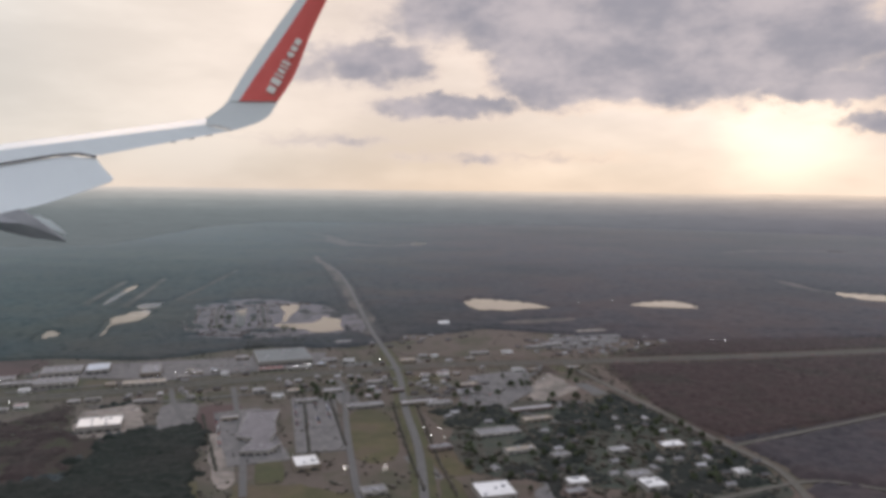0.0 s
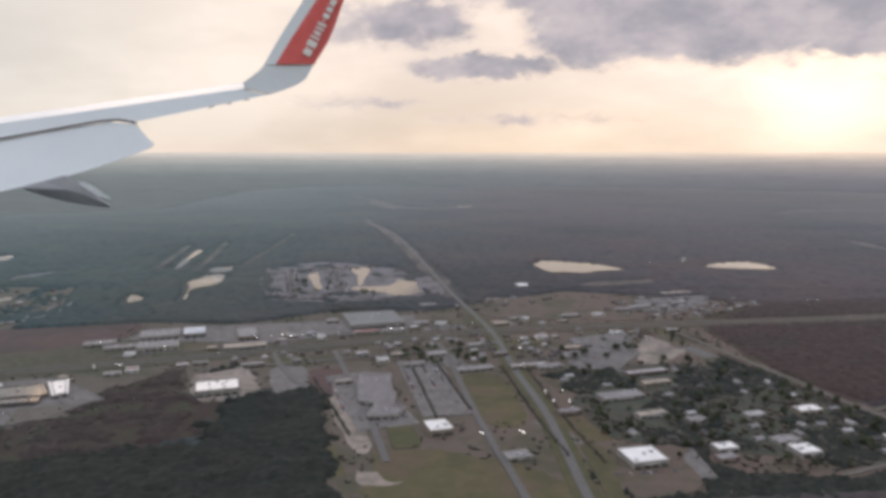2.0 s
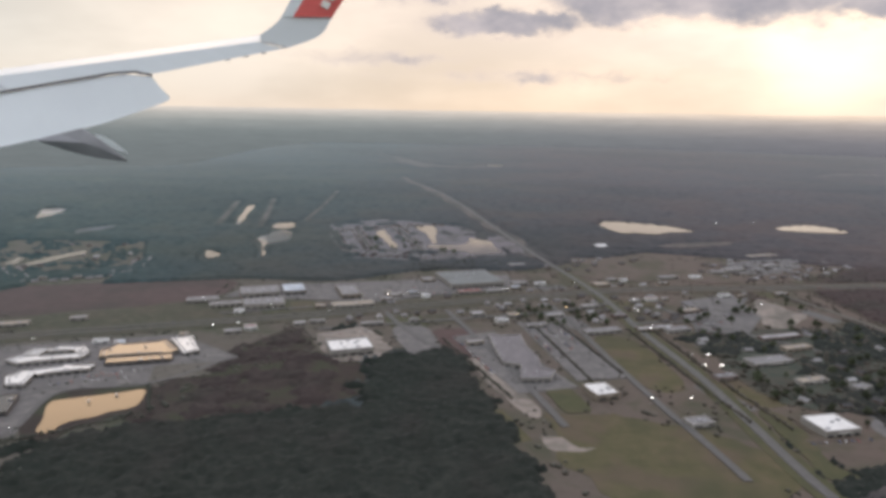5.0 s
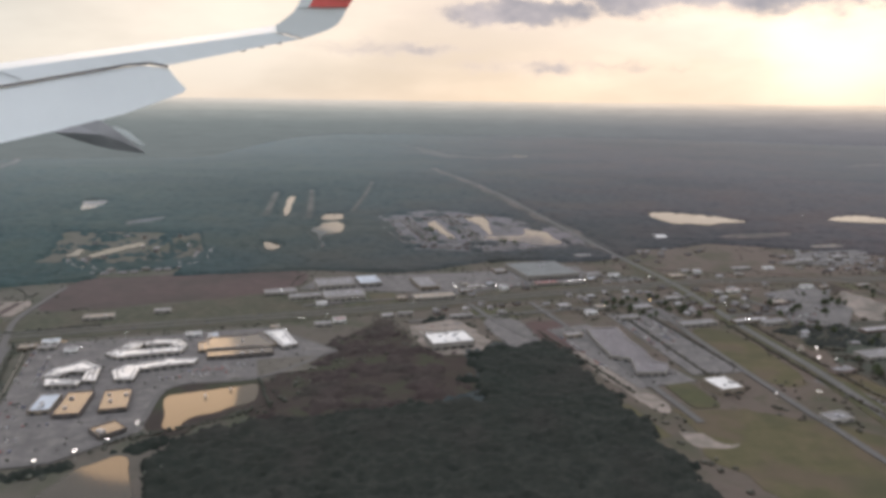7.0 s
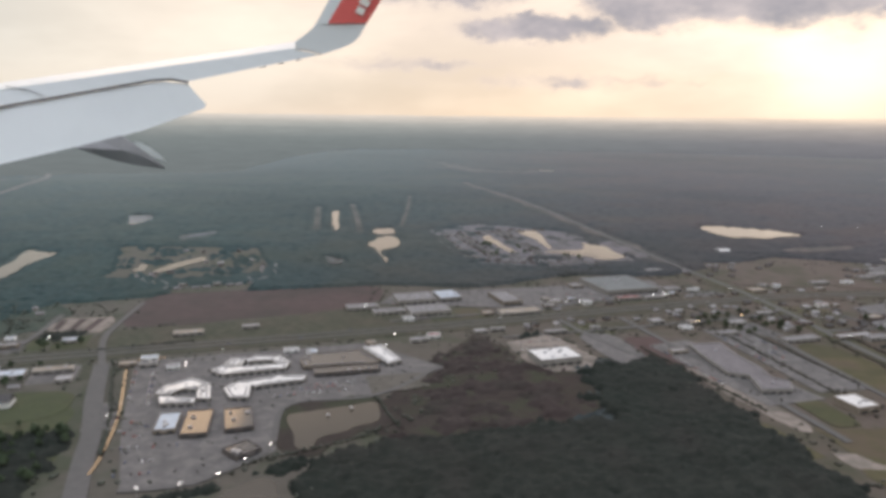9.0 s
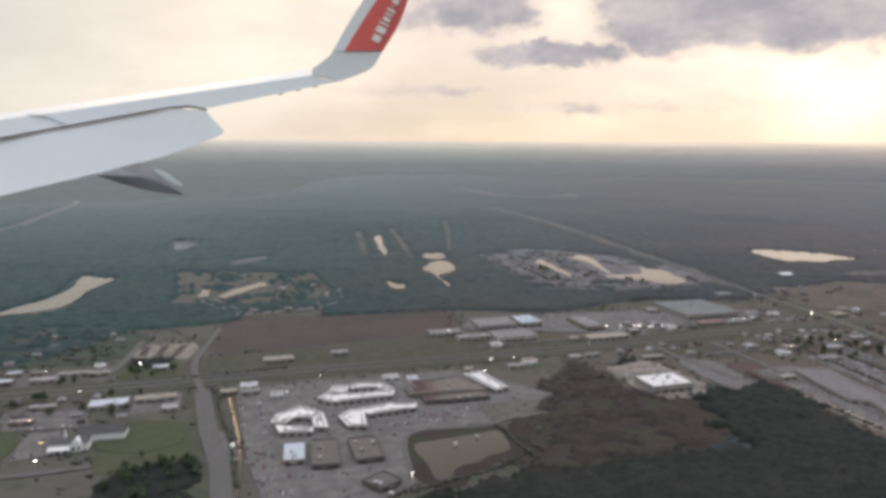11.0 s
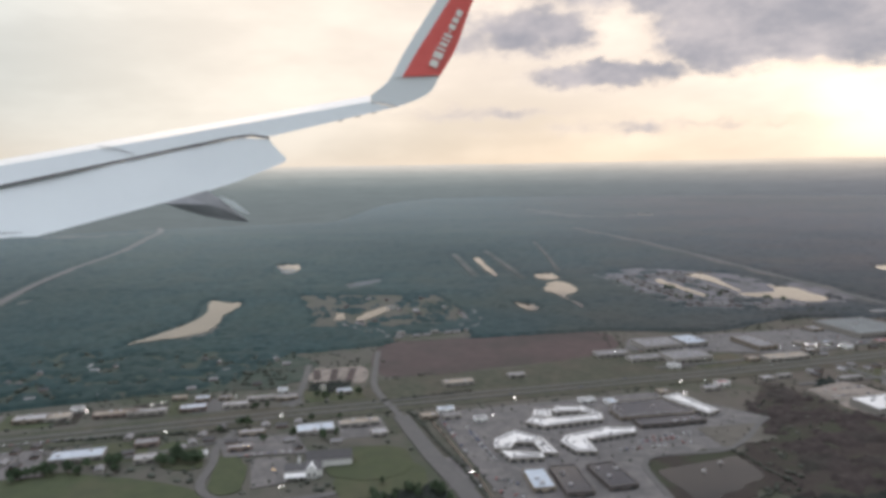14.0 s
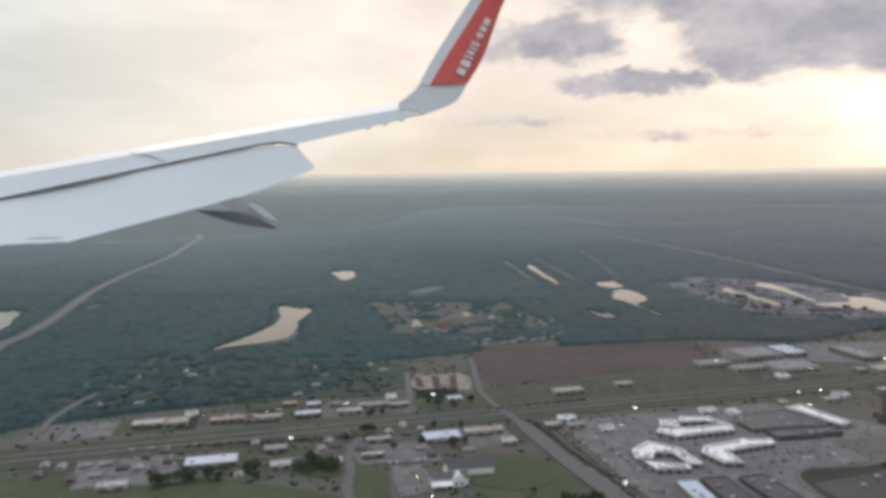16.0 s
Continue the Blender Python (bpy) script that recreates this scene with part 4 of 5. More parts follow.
def crowns(name, x, y, size, tall, lumps, label, mat="crown"):
    """Many tree crowns as one mesh, each of some uneven lumps."""
    rng = np.random.default_rng(len(x))
    n = len(x) * lumps
    cx, cy, cs, ct = (np.repeat(a, lumps) for a in (x, y, size, tall))
    k = np.tile(np.arange(lumps), len(x))
    ang = rng.uniform(0, 2 * np.pi, n)
    off = np.where(k == 0, 0, 0.55) * cs
    s = cs * np.where(k == 0, 1.0, rng.uniform(0.45, 0.75, n))
    zc = ct * np.where(k == 0, 0.62, rng.uniform(0.45, 0.85, n))
    v = ICO_V[None] * rng.uniform(0.82, 1.15, (n, len(ICO_V), 1))
    v = v * np.stack([s, s, np.minimum(ct * 0.42, s * 1.5)], 1)[:, None]
    v += np.stack([cx + off * np.cos(ang), cy + off * np.sin(ang), zc], 1)[:, None]
    f = (ICO_F[None] + (np.arange(n) * len(ICO_V))[:, None, None]).reshape(-1, 3)
    me = bpy.data.meshes.new(name)
    me.vertices.add(n * len(ICO_V))
    me.vertices.foreach_set("co", v.reshape(-1).astype(np.float32))
    me.loops.add(len(f) * 3)
    me.loops.foreach_set("vertex_index", f.reshape(-1).astype(np.int32))
    me.polygons.add(len(f))
    me.polygons.foreach_set("loop_start", np.arange(0, len(f) * 3, 3, dtype=np.int32))
    me.polygons.foreach_set("use_smooth", np.ones(len(f), dtype=bool))
    me.update(calc_edges=True)
    me.materials.append(M[mat])
    return tagged(new(name, me), label, "woods", kind="stuff")


def scatter(x0, x1, y0, y1, step, seed):
    rng = np.random.default_rng(seed)
    gx, gy = np.meshgrid(np.arange(x0, x1, step), np.arange(y0, y1, step))
    x, y = gx.ravel(), gy.ravel()
    return x + rng.uniform(-0.45, 0.45, len(x)) * step, y + rng.uniform(-0.45, 0.45, len(x)) * step, rng


HALF_WOODED = ("field_scrub", "field_marsh", "field_housing", "field_clearing", "field_west_estate", "field_east_gardens")


def blotches(x, y, size, seed):
    return np.array([noise.noise((a / size, b / size, seed)) for a, b in zip(x, y)])


def clear_of(x, y, town=True):
    """Where trees may stand: off water, fields, car parks and roads, with open ground on the near side of the far ones."""
    bad = np.zeros(len(x), dtype=bool)
    far = y > 640
    for k in range(4):
        yy = np.where(far, y + 8.0 * k, y)
        for p in PONDS:
            bad |= inside(rounded(p, 3), x, yy)
        for f in FIELDS:
            if f[0] not in HALF_WOODED:
                bad |= inside(f[3], x, np.where(far, y + 4.0 * k, y))
        for name, width, points in ROADS:
            if k < 3:
                bad |= near_line(points, x, yy, width * 0.5 + 3)
    for p in PONDS:
        bad |= near_line(p + [p[0]], x, y, 5)
    for name, outline in LOTS:
        bad |= inside(outline, x, y)
    bad |= near_line(highway, x, y, 16) | near_line(SWATH, x, y, 17) | near_line(CURVING, x, y, 12)
    if town:
        bad |= inside(TOWN, x, y)
    return ~bad


FRONT_WOOD = [(-480, 300), (-418, 398), (-386, 424), (-309, 446), (-258, 462), (-262, 545), (-195, 588), (-150, 400), (-142, 340), (-110, 290), (-260, 260)]
FIELD = {f[0]: f[3] for f in FIELDS}


def thinned(x, y, rng):
    """Part of the trees stand in the half-wooded fields, in blotches."""
    keep = np.ones(len(x), dtype=bool)
    if not len(x):
        return keep
    west = inside([(-990, 690), (-735, 700), (-705, 600), (-880, 545), (-960, 500)], x, y)
    idx = np.nonzero(west)[0]
    keep[idx] = blotches(x[idx], y[idx], 20.0, 1.0) + 0.6 * blotches(x[idx], y[idx], 7.0, 11.0) > -0.24
    idx = np.nonzero(inside(FIELD["field_housing"], x, y))[0]
    keep[idx] = blotches(x[idx], y[idx], 30.0, 3.0) > 0.22
    half = inside(FIELD["field_clearing"], x, y)
    idx = np.nonzero(half)[0]
    keep[idx] = (blotches(x[idx], y[idx], 38.0, 3.0) > -0.04) & (rng.uniform(0, 1, len(idx)) < 0.75)
    return keep


def canopy(name, x0, x1, y0, y1, step, high, allowed, label, mat, rough=0.5):
    """The closed top of a wood as one uneven sheet, falling to the ground at its edges."""
    rng = np.random.default_rng(int(step * 10) + len(name))
    gx, gy = np.meshgrid(np.arange(x0, x1, step), np.arange(y0, y1, step))
    ny, nx = gx.shape
    keep = allowed((gx[:-1, :-1] + step / 2).ravel(), (gy[:-1, :-1] + step / 2).ravel(), rng).reshape(ny - 1, nx - 1)
    pad = np.pad(keep, 1)
    inner = pad[:-1, :-1] & pad[1:, :-1] & pad[:-1, 1:] & pad[1:, 1:]
    jx, jy = (rng.uniform(-0.3, 0.3, gx.shape) * step for _ in range(2))
    lump = rng.normal(0, 1, (ny // 3 + 2, nx // 3 + 2))
    lump = np.kron(lump, np.ones((3, 3)))[:ny, :nx]
    z = high * (1 + 0.16 * lump + rough * 0.45 * rng.normal(0, 1, gx.shape))
    z = np.where(inner, np.clip(z, high * 0.45, high * 1.8), 0.15)
    v = np.stack([gx + jx, gy + jy, z], 2).reshape(-1, 3)
    q = np.arange(ny * nx).reshape(ny, nx)
    f = np.stack([q[:-1, :-1], q[:-1, 1:], q[1:, 1:], q[1:, :-1]], 2)[keep]
    used, f = np.unique(f, return_inverse=True)
    f, v = f.reshape(-1, 4), v[used]
    me = bpy.data.meshes.new(name)
    me.vertices.add(len(v))
    me.vertices.foreach_set("co", v.reshape(-1).astype(np.float32))
    me.loops.add(len(f) * 4)
    me.loops.foreach_set("vertex_index", f.reshape(-1).astype(np.int32))
    me.polygons.add(len(f))
    me.polygons.foreach_set("loop_start", np.arange(0, len(f) * 4, 4, dtype=np.int32))
    me.polygons.foreach_set("use_smooth", np.ones(len(f), dtype=bool))
    me.update(calc_edges=True)
    me.materials.append(M[mat])
    return tagged(new(name, me), label, "woods", kind="stuff")


def wander(x, y, amount):
    """The same places, shifted a little this way and that, for ragged edges."""
    return x + amount * blotches(x, y, 22.0, 2.0) + 0.5 * amount * blotches(x, y, 7.0, 4.0), y + amount * blotches(x, y, 22.0, 6.0) + 0.5 * amount * blotches(x, y, 7.0, 8.0)


def front_area(x, y, rng):
    wx, wy = wander(x, y, 14.0)
    return inside(FRONT_WOOD, wx, wy) & clear_of(x, y, False) & ~inside(FIELD["field_marsh"], wx, wy)


def brown_area(x, y, rng):
    wx, wy = wander(x, y, 14.0) if len(x) else (x, y)
    brown = inside(FIELD["field_marsh"], wx, wy)
    idx = np.nonzero(brown)[0]
    brown[idx] = blotches(x[idx], y[idx], 20.0, 5.0) + 0.5 * blotches(x[idx], y[idx], 6.0, 15.0) > -0.12
    brown |= inside(FIELD["field_scrub"], x, y)
    return brown & clear_of(x, y, False)


def belt_area(x, y, rng):
    return clear_of(x, y) & ~inside(FRONT_WOOD, x, y) & ~inside(FIELD["field_scrub"], x, y) & ~inside(FIELD["field_marsh"], x, y) & thinned(x, y, rng)


def on_flat(x, y):
    az = np.degrees(np.arctan2(x - CENTRE.x, y - CENTRE.y))
    return np.hypot(x - CENTRE.x, y - CENTRE.y) < np.array([flat_to(a) for a in az]) - 30


def far_area(x, y, rng):
    return clear_of(x, y) & thinned(x, y, rng) & on_flat(x, y)


def farthest_area(x, y, rng):
    return clear_of(x, y) & on_flat(x, y)


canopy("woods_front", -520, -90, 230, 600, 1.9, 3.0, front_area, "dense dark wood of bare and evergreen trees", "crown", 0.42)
canopy("woods_brown", -400, 800, 400, 1000, 2.4, 2.1, brown_area, "brown leafless scrub and low trees", "brown_crown", 0.8)
canopy("woods_belt", -1500, 900, 300, 1024, 3.2, 3.2, belt_area, "dark grey-green belt of woods around the town", "hazed_belt_crown", 0.38)
canopy("woods_far", -2300, 1700, 1020, 1910, 6.5, 3.4, far_area, "dark grey-green woods in the distance", "hazed_far_crown", 0.5)
canopy("woods_farthest", -3700, 3100, 1900, 4300, 18.0, 4.0, farthest_area, "grey-green woods far off", "hazed_far_crown", 0.6)

# ---------------------------------------------------------------- large buildings
def big_building(name, x, y, w, d, h, roof, wall, label, turn=TURN, units=4, front=-1):
    """A flat-roofed block with walls, a roof behind a parapet, a glazed front and plant on the roof."""
    b = empty(name, x, y, 0.7, turn)
    tagged(b, label, "building")
    part("wall", a_box(-w / 2, w / 2, -d / 2, d / 2, -0.6, h - 0.25), wall, b)
    part("roof", a_box(-w / 2 + 0.35, w / 2 - 0.35, -d / 2 + 0.35, d / 2 - 0.35, h - 0.245, h), roof, b)
    bm = bmesh.new()
    for x0, x1, y0, y1 in ((-w / 2 - 0.1, w / 2 + 0.1, -d / 2 - 0.1, -d / 2 + 0.34), (-w / 2 - 0.1, w / 2 + 0.1, d / 2 - 0.34, d / 2 + 0.1), (-w / 2 - 0.1, -w / 2 + 0.34, -d / 2 + 0.34, d / 2 - 0.34), (w / 2 - 0.34, w / 2 + 0.1, -d / 2 + 0.34, d / 2 - 0.34)):
        box(bm, x0, x1, y0, y1, h - 0.24, h + 0.45)
    part("parapet", bm, wall, b)
    n = max(2, int(w / 6))
    for i in range(n):
        cx = -w / 2 + w * (i + 0.5) / n
        part("window", a_box(cx - w / n * 0.3, cx + w / n * 0.3, -d / 2 - 0.12, -d / 2 + 0.1, 0.2, min(1.5, h * 0.5)), "glass", b)
    part("canopy", a_box(-w * 0.18, w * 0.18, -d / 2 - 1.4, -d / 2 - 0.13, h * 0.62, h * 0.62 + 0.3), wall, b)
    r = random.Random(int(x * 7 + y))
    for i in range(units):
        ux, uy, us = r.uniform(-w * 0.38, w * 0.38), r.uniform(-d * 0.36, d * 0.36), r.uniform(0.7, 1.3)
        part("roof_unit", a_box(ux - us, ux + us, uy - us * 0.8, uy + us * 0.8, h + 0.002, h + 0.9), "metal", b)
    return b


BIG = [  # x, y, width, depth, height, roof, wall, turn, label
    (-277, 567, 33, 25, 5, "white_roof", "wall_pale", 20, "large store with a bright white roof"),
    (-95, 491, 17, 20, 4, "white_roof", "wall_tan", 20, "square shop with a bright white roof"),
    (35, 447, 24, 22, 4, "white_roof", "wall_pale", 15, "large pale hall with a white roof"),
    (92, 465, 15, 10, 3, "white_roof", "wall_pale", 15, "low hall with a white roof"),
    (142, 463, 16, 15, 3, "white_roof", "wall_pale", 15, "low hall with a white roof"),
    (178, 538, 20, 12, 3, "white_roof", "wall_tan", 15, "low hall with a white roof"),
    (210, 485, 10, 9, 3, "white_roof", "wall_pale", 15, "small hall with a white roof"),
    (-184, 812, 60, 62, 5, "green_roof", "wall_pale", 20, "very large store with a greenish grey roof"),
    (-398, 737, 38, 30, 4, "grey_roof", "wall_pale", 20, "long warehouse with a grey roof"),
    (-366, 749, 22, 30, 4, "blue_roof", "wall_pale", 20, "warehouse with a pale blue metal roof"),
    (-381, 693, 38, 24, 4, "grey_roof", "wall_pale", 20, "low showroom with a grey roof"),
    (-308, 745, 20, 42, 4, "grey_roof", "wall_tan", 20, "deep warehouse with a grey roof"),
]
for x, y, w, d, h, roof, wall, turn, label in BIG:
    big_building("store", x, y, w, d, h, roof, wall, label, turn, units=6 if w > 25 else 3)
MALL = [  # x, y, width, depth, turn, roof
    (-514, 433, 12, 24, 14, "blue_roof"), (-497, 434, 15, 34, 14, "wet_roof"), (-475, 441, 16, 30, 20, "wet_roof"), (-460, 402, 15, 14, 50, "wet_roof"), (-427, 529, 46, 12, 17, "wet_roof"),
]
for x, y, w, d, turn, roof in MALL:
    label = {"wet_roof": "outlet mall block with a wet dark roof", "blue_roof": "outlet mall block with a pale blue roof"}[roof]
    tagged(big_building("mall_block", x, y, w, d, 2.5, roof, "wall_dark" if roof == "wet_roof" else "wall_tan", label, turn, units=3), group="blocks of the outlet mall")


def prism(points, z0, z1):
    bm = slab(points, z1, z1 - z0)
    bmesh.ops.recalc_face_normals(bm, faces=bm.faces)
    return bm


def mall_wing(outline, h, roof, wall, label, name="mall_wing", group="blocks of the outlet mall"):
    """A block of the mall on an angled plan, with a parapet along each side, shop windows and plant on its roof."""
    mid = sum((Vector(p) for p in outline), Vector((0, 0))) / len(outline)
    b = empty(name, mid.x, mid.y, 0.7)
    tagged(b, label, "building", group)
    pts = [tuple(Vector(p) - mid) for p in outline]
    part("wall", prism(pts, -0.5, h - 0.25), wall, b)
    part("roof", prism(pts, h - 0.245, h), roof, b)
    area = sum(p[0] * q[1] - q[0] * p[1] for p, q in zip(pts, pts[1:] + pts[:1]))
    for p, q in zip(pts, pts[1:] + pts[:1]):
        p, q = Vector(p), Vector(q)
        d = (q - p).normalized()
        out = Vector((d.y, -d.x)) * (1 if area > 0 else -1)
        rim = [tuple(p + out * 0.25 - d * 0.2), tuple(q + out * 0.25 + d * 0.2), tuple(q - out * 0.2 + d * 0.2), tuple(p - out * 0.2 - d * 0.2)]
        part("parapet", prism(rim, h - 0.2, h + 0.4), wall, b)
        ridge = [tuple(p.lerp(q, k) - out * o) for k, o in ((0.12, 2.0), (0.88, 2.0), (0.88, 2.9), (0.12, 2.9))]
        if (q - p).length > 9 and inside(pts, np.array([c[0] for c in ridge]), np.array([c[1] for c in ridge])).all():
            part("roof_ridge", prism(ridge, h + 0.002, h + 0.35), "grey_roof", b, "grey roof ridge")
        n = int((q - p).length / 5)
        for i in range(n):
            c = p.lerp(q, (i + 0.5) / n)
            pane = [tuple(c + d * s + out * o) for s, o in ((-1.6, 0.06), (1.6, 0.06), (1.6, -0.1), (-1.6, -0.1))]
            part("window", prism(pane, 0.1, 1.3), "glass", b)
    r = random.Random(int(mid.x * 3 + mid.y))
    for i in range(len(pts)):
        c = Vector(pts[i]).lerp(Vector(pts[i - 2]), 0.5) * 0.9
        if i % 2 and inside(pts, np.array([c.x]), np.array([c.y]))[0]:
            s = r.uniform(0.5, 0.9)
            part("roof_unit", a_box(c.x - s, c.x + s, c.y - s, c.y + s, h + 0.002, h + 0.8), "metal", b)
    return b


WINGS_WHITE = [
    [(-521, 518), (-509, 511), (-470, 527), (-470, 539), (-506, 527), (-516, 529)], [(-516, 530), (-515, 544), (-504, 546), (-503, 530), (-507, 528)],
    [(-503, 543), (-499, 552), (-481, 553), (-470, 540), (-477, 536), (-484, 543), (-501, 538)],
    [(-540, 476), (-540, 487), (-528, 503), (-511, 493), (-516, 483), (-527, 483), (-530, 473), (-539, 472)],
    [(-516, 482.8), (-511, 492.8), (-502, 468), (-511, 468)], [(-536, 470), (-526, 469), (-511, 467.8), (-510, 461), (-530, 458)],
    [(-500, 486), (-496, 497), (-470, 512), (-452, 514), (-452, 505), (-481, 491), (-484, 493), (-479, 472), (-491, 471)], [(-424, 578), (-410, 586), (-390, 550), (-399, 542)],
]
for outline in WINGS_WHITE:
    mall_wing(outline, 2.5, "white_roof", "wall_pale", "outlet mall wing with a white flat roof")
mall_wing([(-464, 545), (-460, 560), (-425, 573), (-406, 549), (-410, 543), (-458, 530)], 2.5, "wet_roof", "wall_tan", "outlet mall wing with a wet dark roof")

mall_wing([(-167, 605), (-141, 610), (-138, 580), (-131, 555), (-131, 532), (-121, 527), (-126, 511), (-147, 508), (-145, 536), (-158, 541), (-164, 575)], 3.0, "mauve_roof", "wall_pale", "large store on a stepped plan with a mauve grey roof", "store", "")

SHOPS_A = [
    (-417, 689, 30, 12, "grey"), (-296, 699, 40, 14, "tan"), (-269, 636, 20, 5, "white"), (-230, 810, 14, 14, "grey"), (-176, 676, 12, 10, "white"),
    (-184, 760, 26, 10, "red"), (-129, 804, 18, 12, "grey"), (-67, 712, 18, 6, "white"), (-39, 806, 18, 12, "tan"), (-69, 632, 34, 10, "grey"), (-124,
    644, 20, 8, "grey"), (45, 849, 24, 7, "white"), (139, 902, 26, 14, "grey"), (194, 930, 24, 10, "white"), (146, 781, 16, 6, "white"), (209, 993,
    44, 12, "tan"), (46, 565, 36, 14, "grey"), (81, 628, 40, 8, "white"), (60, 525, 24, 8, "tan"), (0, 528, 18, 8, "grey"),
]
SHOPS_B = [
    (-2, 642, 24, 10, "grey"), (135, 527, 16, 8, "white"), (137, 480, 18, 10, "grey"), (-43, 448, 16, 10, "grey"), (88, 450, 14, 8, "grey"), (-44,
    682, 14, 8, "grey"), (27, 705, 20, 10, "tan"), (-20, 644, 36, 8, "white"), (82, 599, 26, 8, "tan"), (89, 515, 14, 7, "grey"), (-105, 678, 18, 8,
    "white"), (115, 885, 24, 10, "grey"), (-289, 734, 30, 14, "grey"), (-124, 901, 24, 8, "white"), (-179, 591, 14, 6, "white"), (-756, 470, 14, 9, "grey"), (-744, 446, 12, 8, "white"), (-696, 491, 16, 6, "white"), (-757, 536, 18, 10, "blue"), (-729, 544, 18, 8, "white"), (-697, 562, 16, 6, "white"),
]
SHOPS_C = [
    (-786, 525, 26, 6, "white"), (-573, 608, 24, 10, "tan"), (-528, 630, 14, 6, "white"), (-694, 466, 14, 6, "white"),
    (-444, 702, 30, 14, "grey"), (-382, 604, 14, 6, "white"), (-318, 639, 14, 4, "white"), (-155, 766, 26, 6, "white"),
    (-787, 447, 30, 14, "blue"), (-826, 409, 16, 8, "white"), (-860, 506, 22, 12, "white"), (-843, 511, 16, 12, "tan"), (-806, 520, 30, 8, "tan"),
    (-715, 560, 22, 5, "white"), (-631, 514, 26, 8, "tan"), (-657, 501, 24, 14, "blue"), (-682, 777, 8, 4, "white"), (-647, 774, 8, 4, "white"),
    (-613, 782, 8, 4, "white"), (-447, 686, 24, 10, "white"),
]
SHOP_LABEL = {"grey": "low shop with a grey flat roof", "pale": "low shop with a pale flat roof", "tan": "low building with a tan roof", "red": "low shop with a dull red roof", "blue": "low building with a pale blue roof"}
TAKEN = [(x, y, max(w, d) * 0.6) for x, y, w, d, *_ in BIG + MALL]
TAKEN += [(-152, 580, 16.0), (-135, 530, 15.0)]
TAKEN += [(sum(p[0] for p in o) / len(o), sum(p[1] for p in o) / len(o), 14.0) for o in WINGS_WHITE]
for x, y, w, d, colour in SHOPS_A + SHOPS_B + SHOPS_C:
    colour = "pale" if colour == "white" else colour
    if all(math.hypot(x - a, y - b) > r * 0.8 + 4 for a, b, r in TAKEN):
        big_building("shop", x, y, w, d, 2.4, colour + "_roof", random.Random(x).choice(("wall_pale", "wall_tan", "wall_pale", "wall_brick")), SHOP_LABEL[colour], units=2 if w > 14 else 1)
        TAKEN.append((x, y, max(w, d) * 0.6))

# a pale hall with a rounded roof at the edge of the woods
hall = empty("hall", 2, 1040, 0.6, 10)
tagged(hall, "pale hall with a rounded white roof at the wood's edge", "building")
part("wall", a_box(-7.5, 7.5, -6, 6, -0.5, 2.4), "wall_pale", hall)
bm = bmesh.new()
rows = [[bm.verts.new((x, 6.4 * math.cos(a), 2.4 + 2.4 * math.sin(a))) for a in (math.pi * k / 10 for k in range(11))] for x in (-7.9, 7.9)]
for a, b, c, d in zip(rows[0], rows[0][1:], rows[1][1:], rows[1]):
    bm.faces.new((a, b, c, d))
bm.faces.new(rows[0][::-1])
bm.faces.new(rows[1])
part("roof", bm, "white_roof", hall)
for x in (-4, 0, 4):
    part("door", a_box(x - 1.2, x + 1.2, -6.1, -5.9, 0.0, 1.9), "metal", hall)

# a white house with a dark roof and its long wing
house = empty("church", -644, 434, 0.7, 15)
tagged(house, "large white church with a dark gabled roof and a thin spire", "church")


def gable(w, d, h, rise, over=0.3):
    bm = bmesh.new()
    pts = [(-w / 2 - over, -d / 2 - over, h), (w / 2 + over, -d / 2 - over, h), (w / 2 + over, d / 2 + over, h), (-w / 2 - over, d / 2 + over, h), (-w / 2 - over, 0, h + rise), (w / 2 + over, 0, h + rise)]
    v = [bm.verts.new(p) for p in pts]
    for f in ((0, 1, 5, 4), (2, 3, 4, 5), (0, 4, 3), (1, 2, 5), (3, 2, 1, 0)):
        bm.faces.new([v[i] for i in f])
    return bm


M["white_wall"] = material("white boards", [(0.68, 0.68, 0.66), (0.78, 0.78, 0.76)], 0.6, 0.7)
part("wall", a_box(-10, 10, -5, 5, -0.6, 4.2), "white_wall", house)
part("roof", gable(20, 10, 4.22, 2.8), "dark_roof", house)
part("wing_wall", a_box(1, 27, 9, 20, -0.6, 3.6), "white_wall", house)
bm = gable(26, 11, 3.62, 4.0)
bmesh.ops.translate(bm, vec=(14, 14.5, 0), verts=bm.verts)
part("wing_roof", bm, "dark_roof", house, "dark shingle roof of the rear wing")
bm = bmesh.new()
porch = [[bm.verts.new((x, y, z)) for y, z in ((-8.6, 2.0), (-8.6, 2.25), (-5.02, 3.4), (-5.02, 3.15))] for x in (-10.2, 1.4)]
for i in range(4):
    bm.faces.new((porch[0][i], porch[0][(i + 1) % 4], porch[1][(i + 1) % 4], porch[1][i]))
bm.faces.new(porch[0][::-1])
bm.faces.new(porch[1])
part("porch_roof", bm, "white_roof", house, "white sloping porch roof")
for x in (-9.6, -6.0, -2.4, 1.0):
    bm = bmesh.new()
    tube(bm, x, -8.3, -0.6, 2.05, 0.16, 0.16, 8)
    part("porch_post", bm, "white_wall", house)
bm = bmesh.new()
box(bm, -3.0, -1.6, -0.7, 0.7, 6.0, 8.4)
tube(bm, -2.3, 0.0, 8.41, 12.0, 0.8, 0.05, 6)
part("spire", bm, "white_wall", house, "thin white spire")
part("passage", a_box(2, 6, 5.01, 8.99, -0.6, 2.3), "white_wall", house)
bm = bmesh.new()
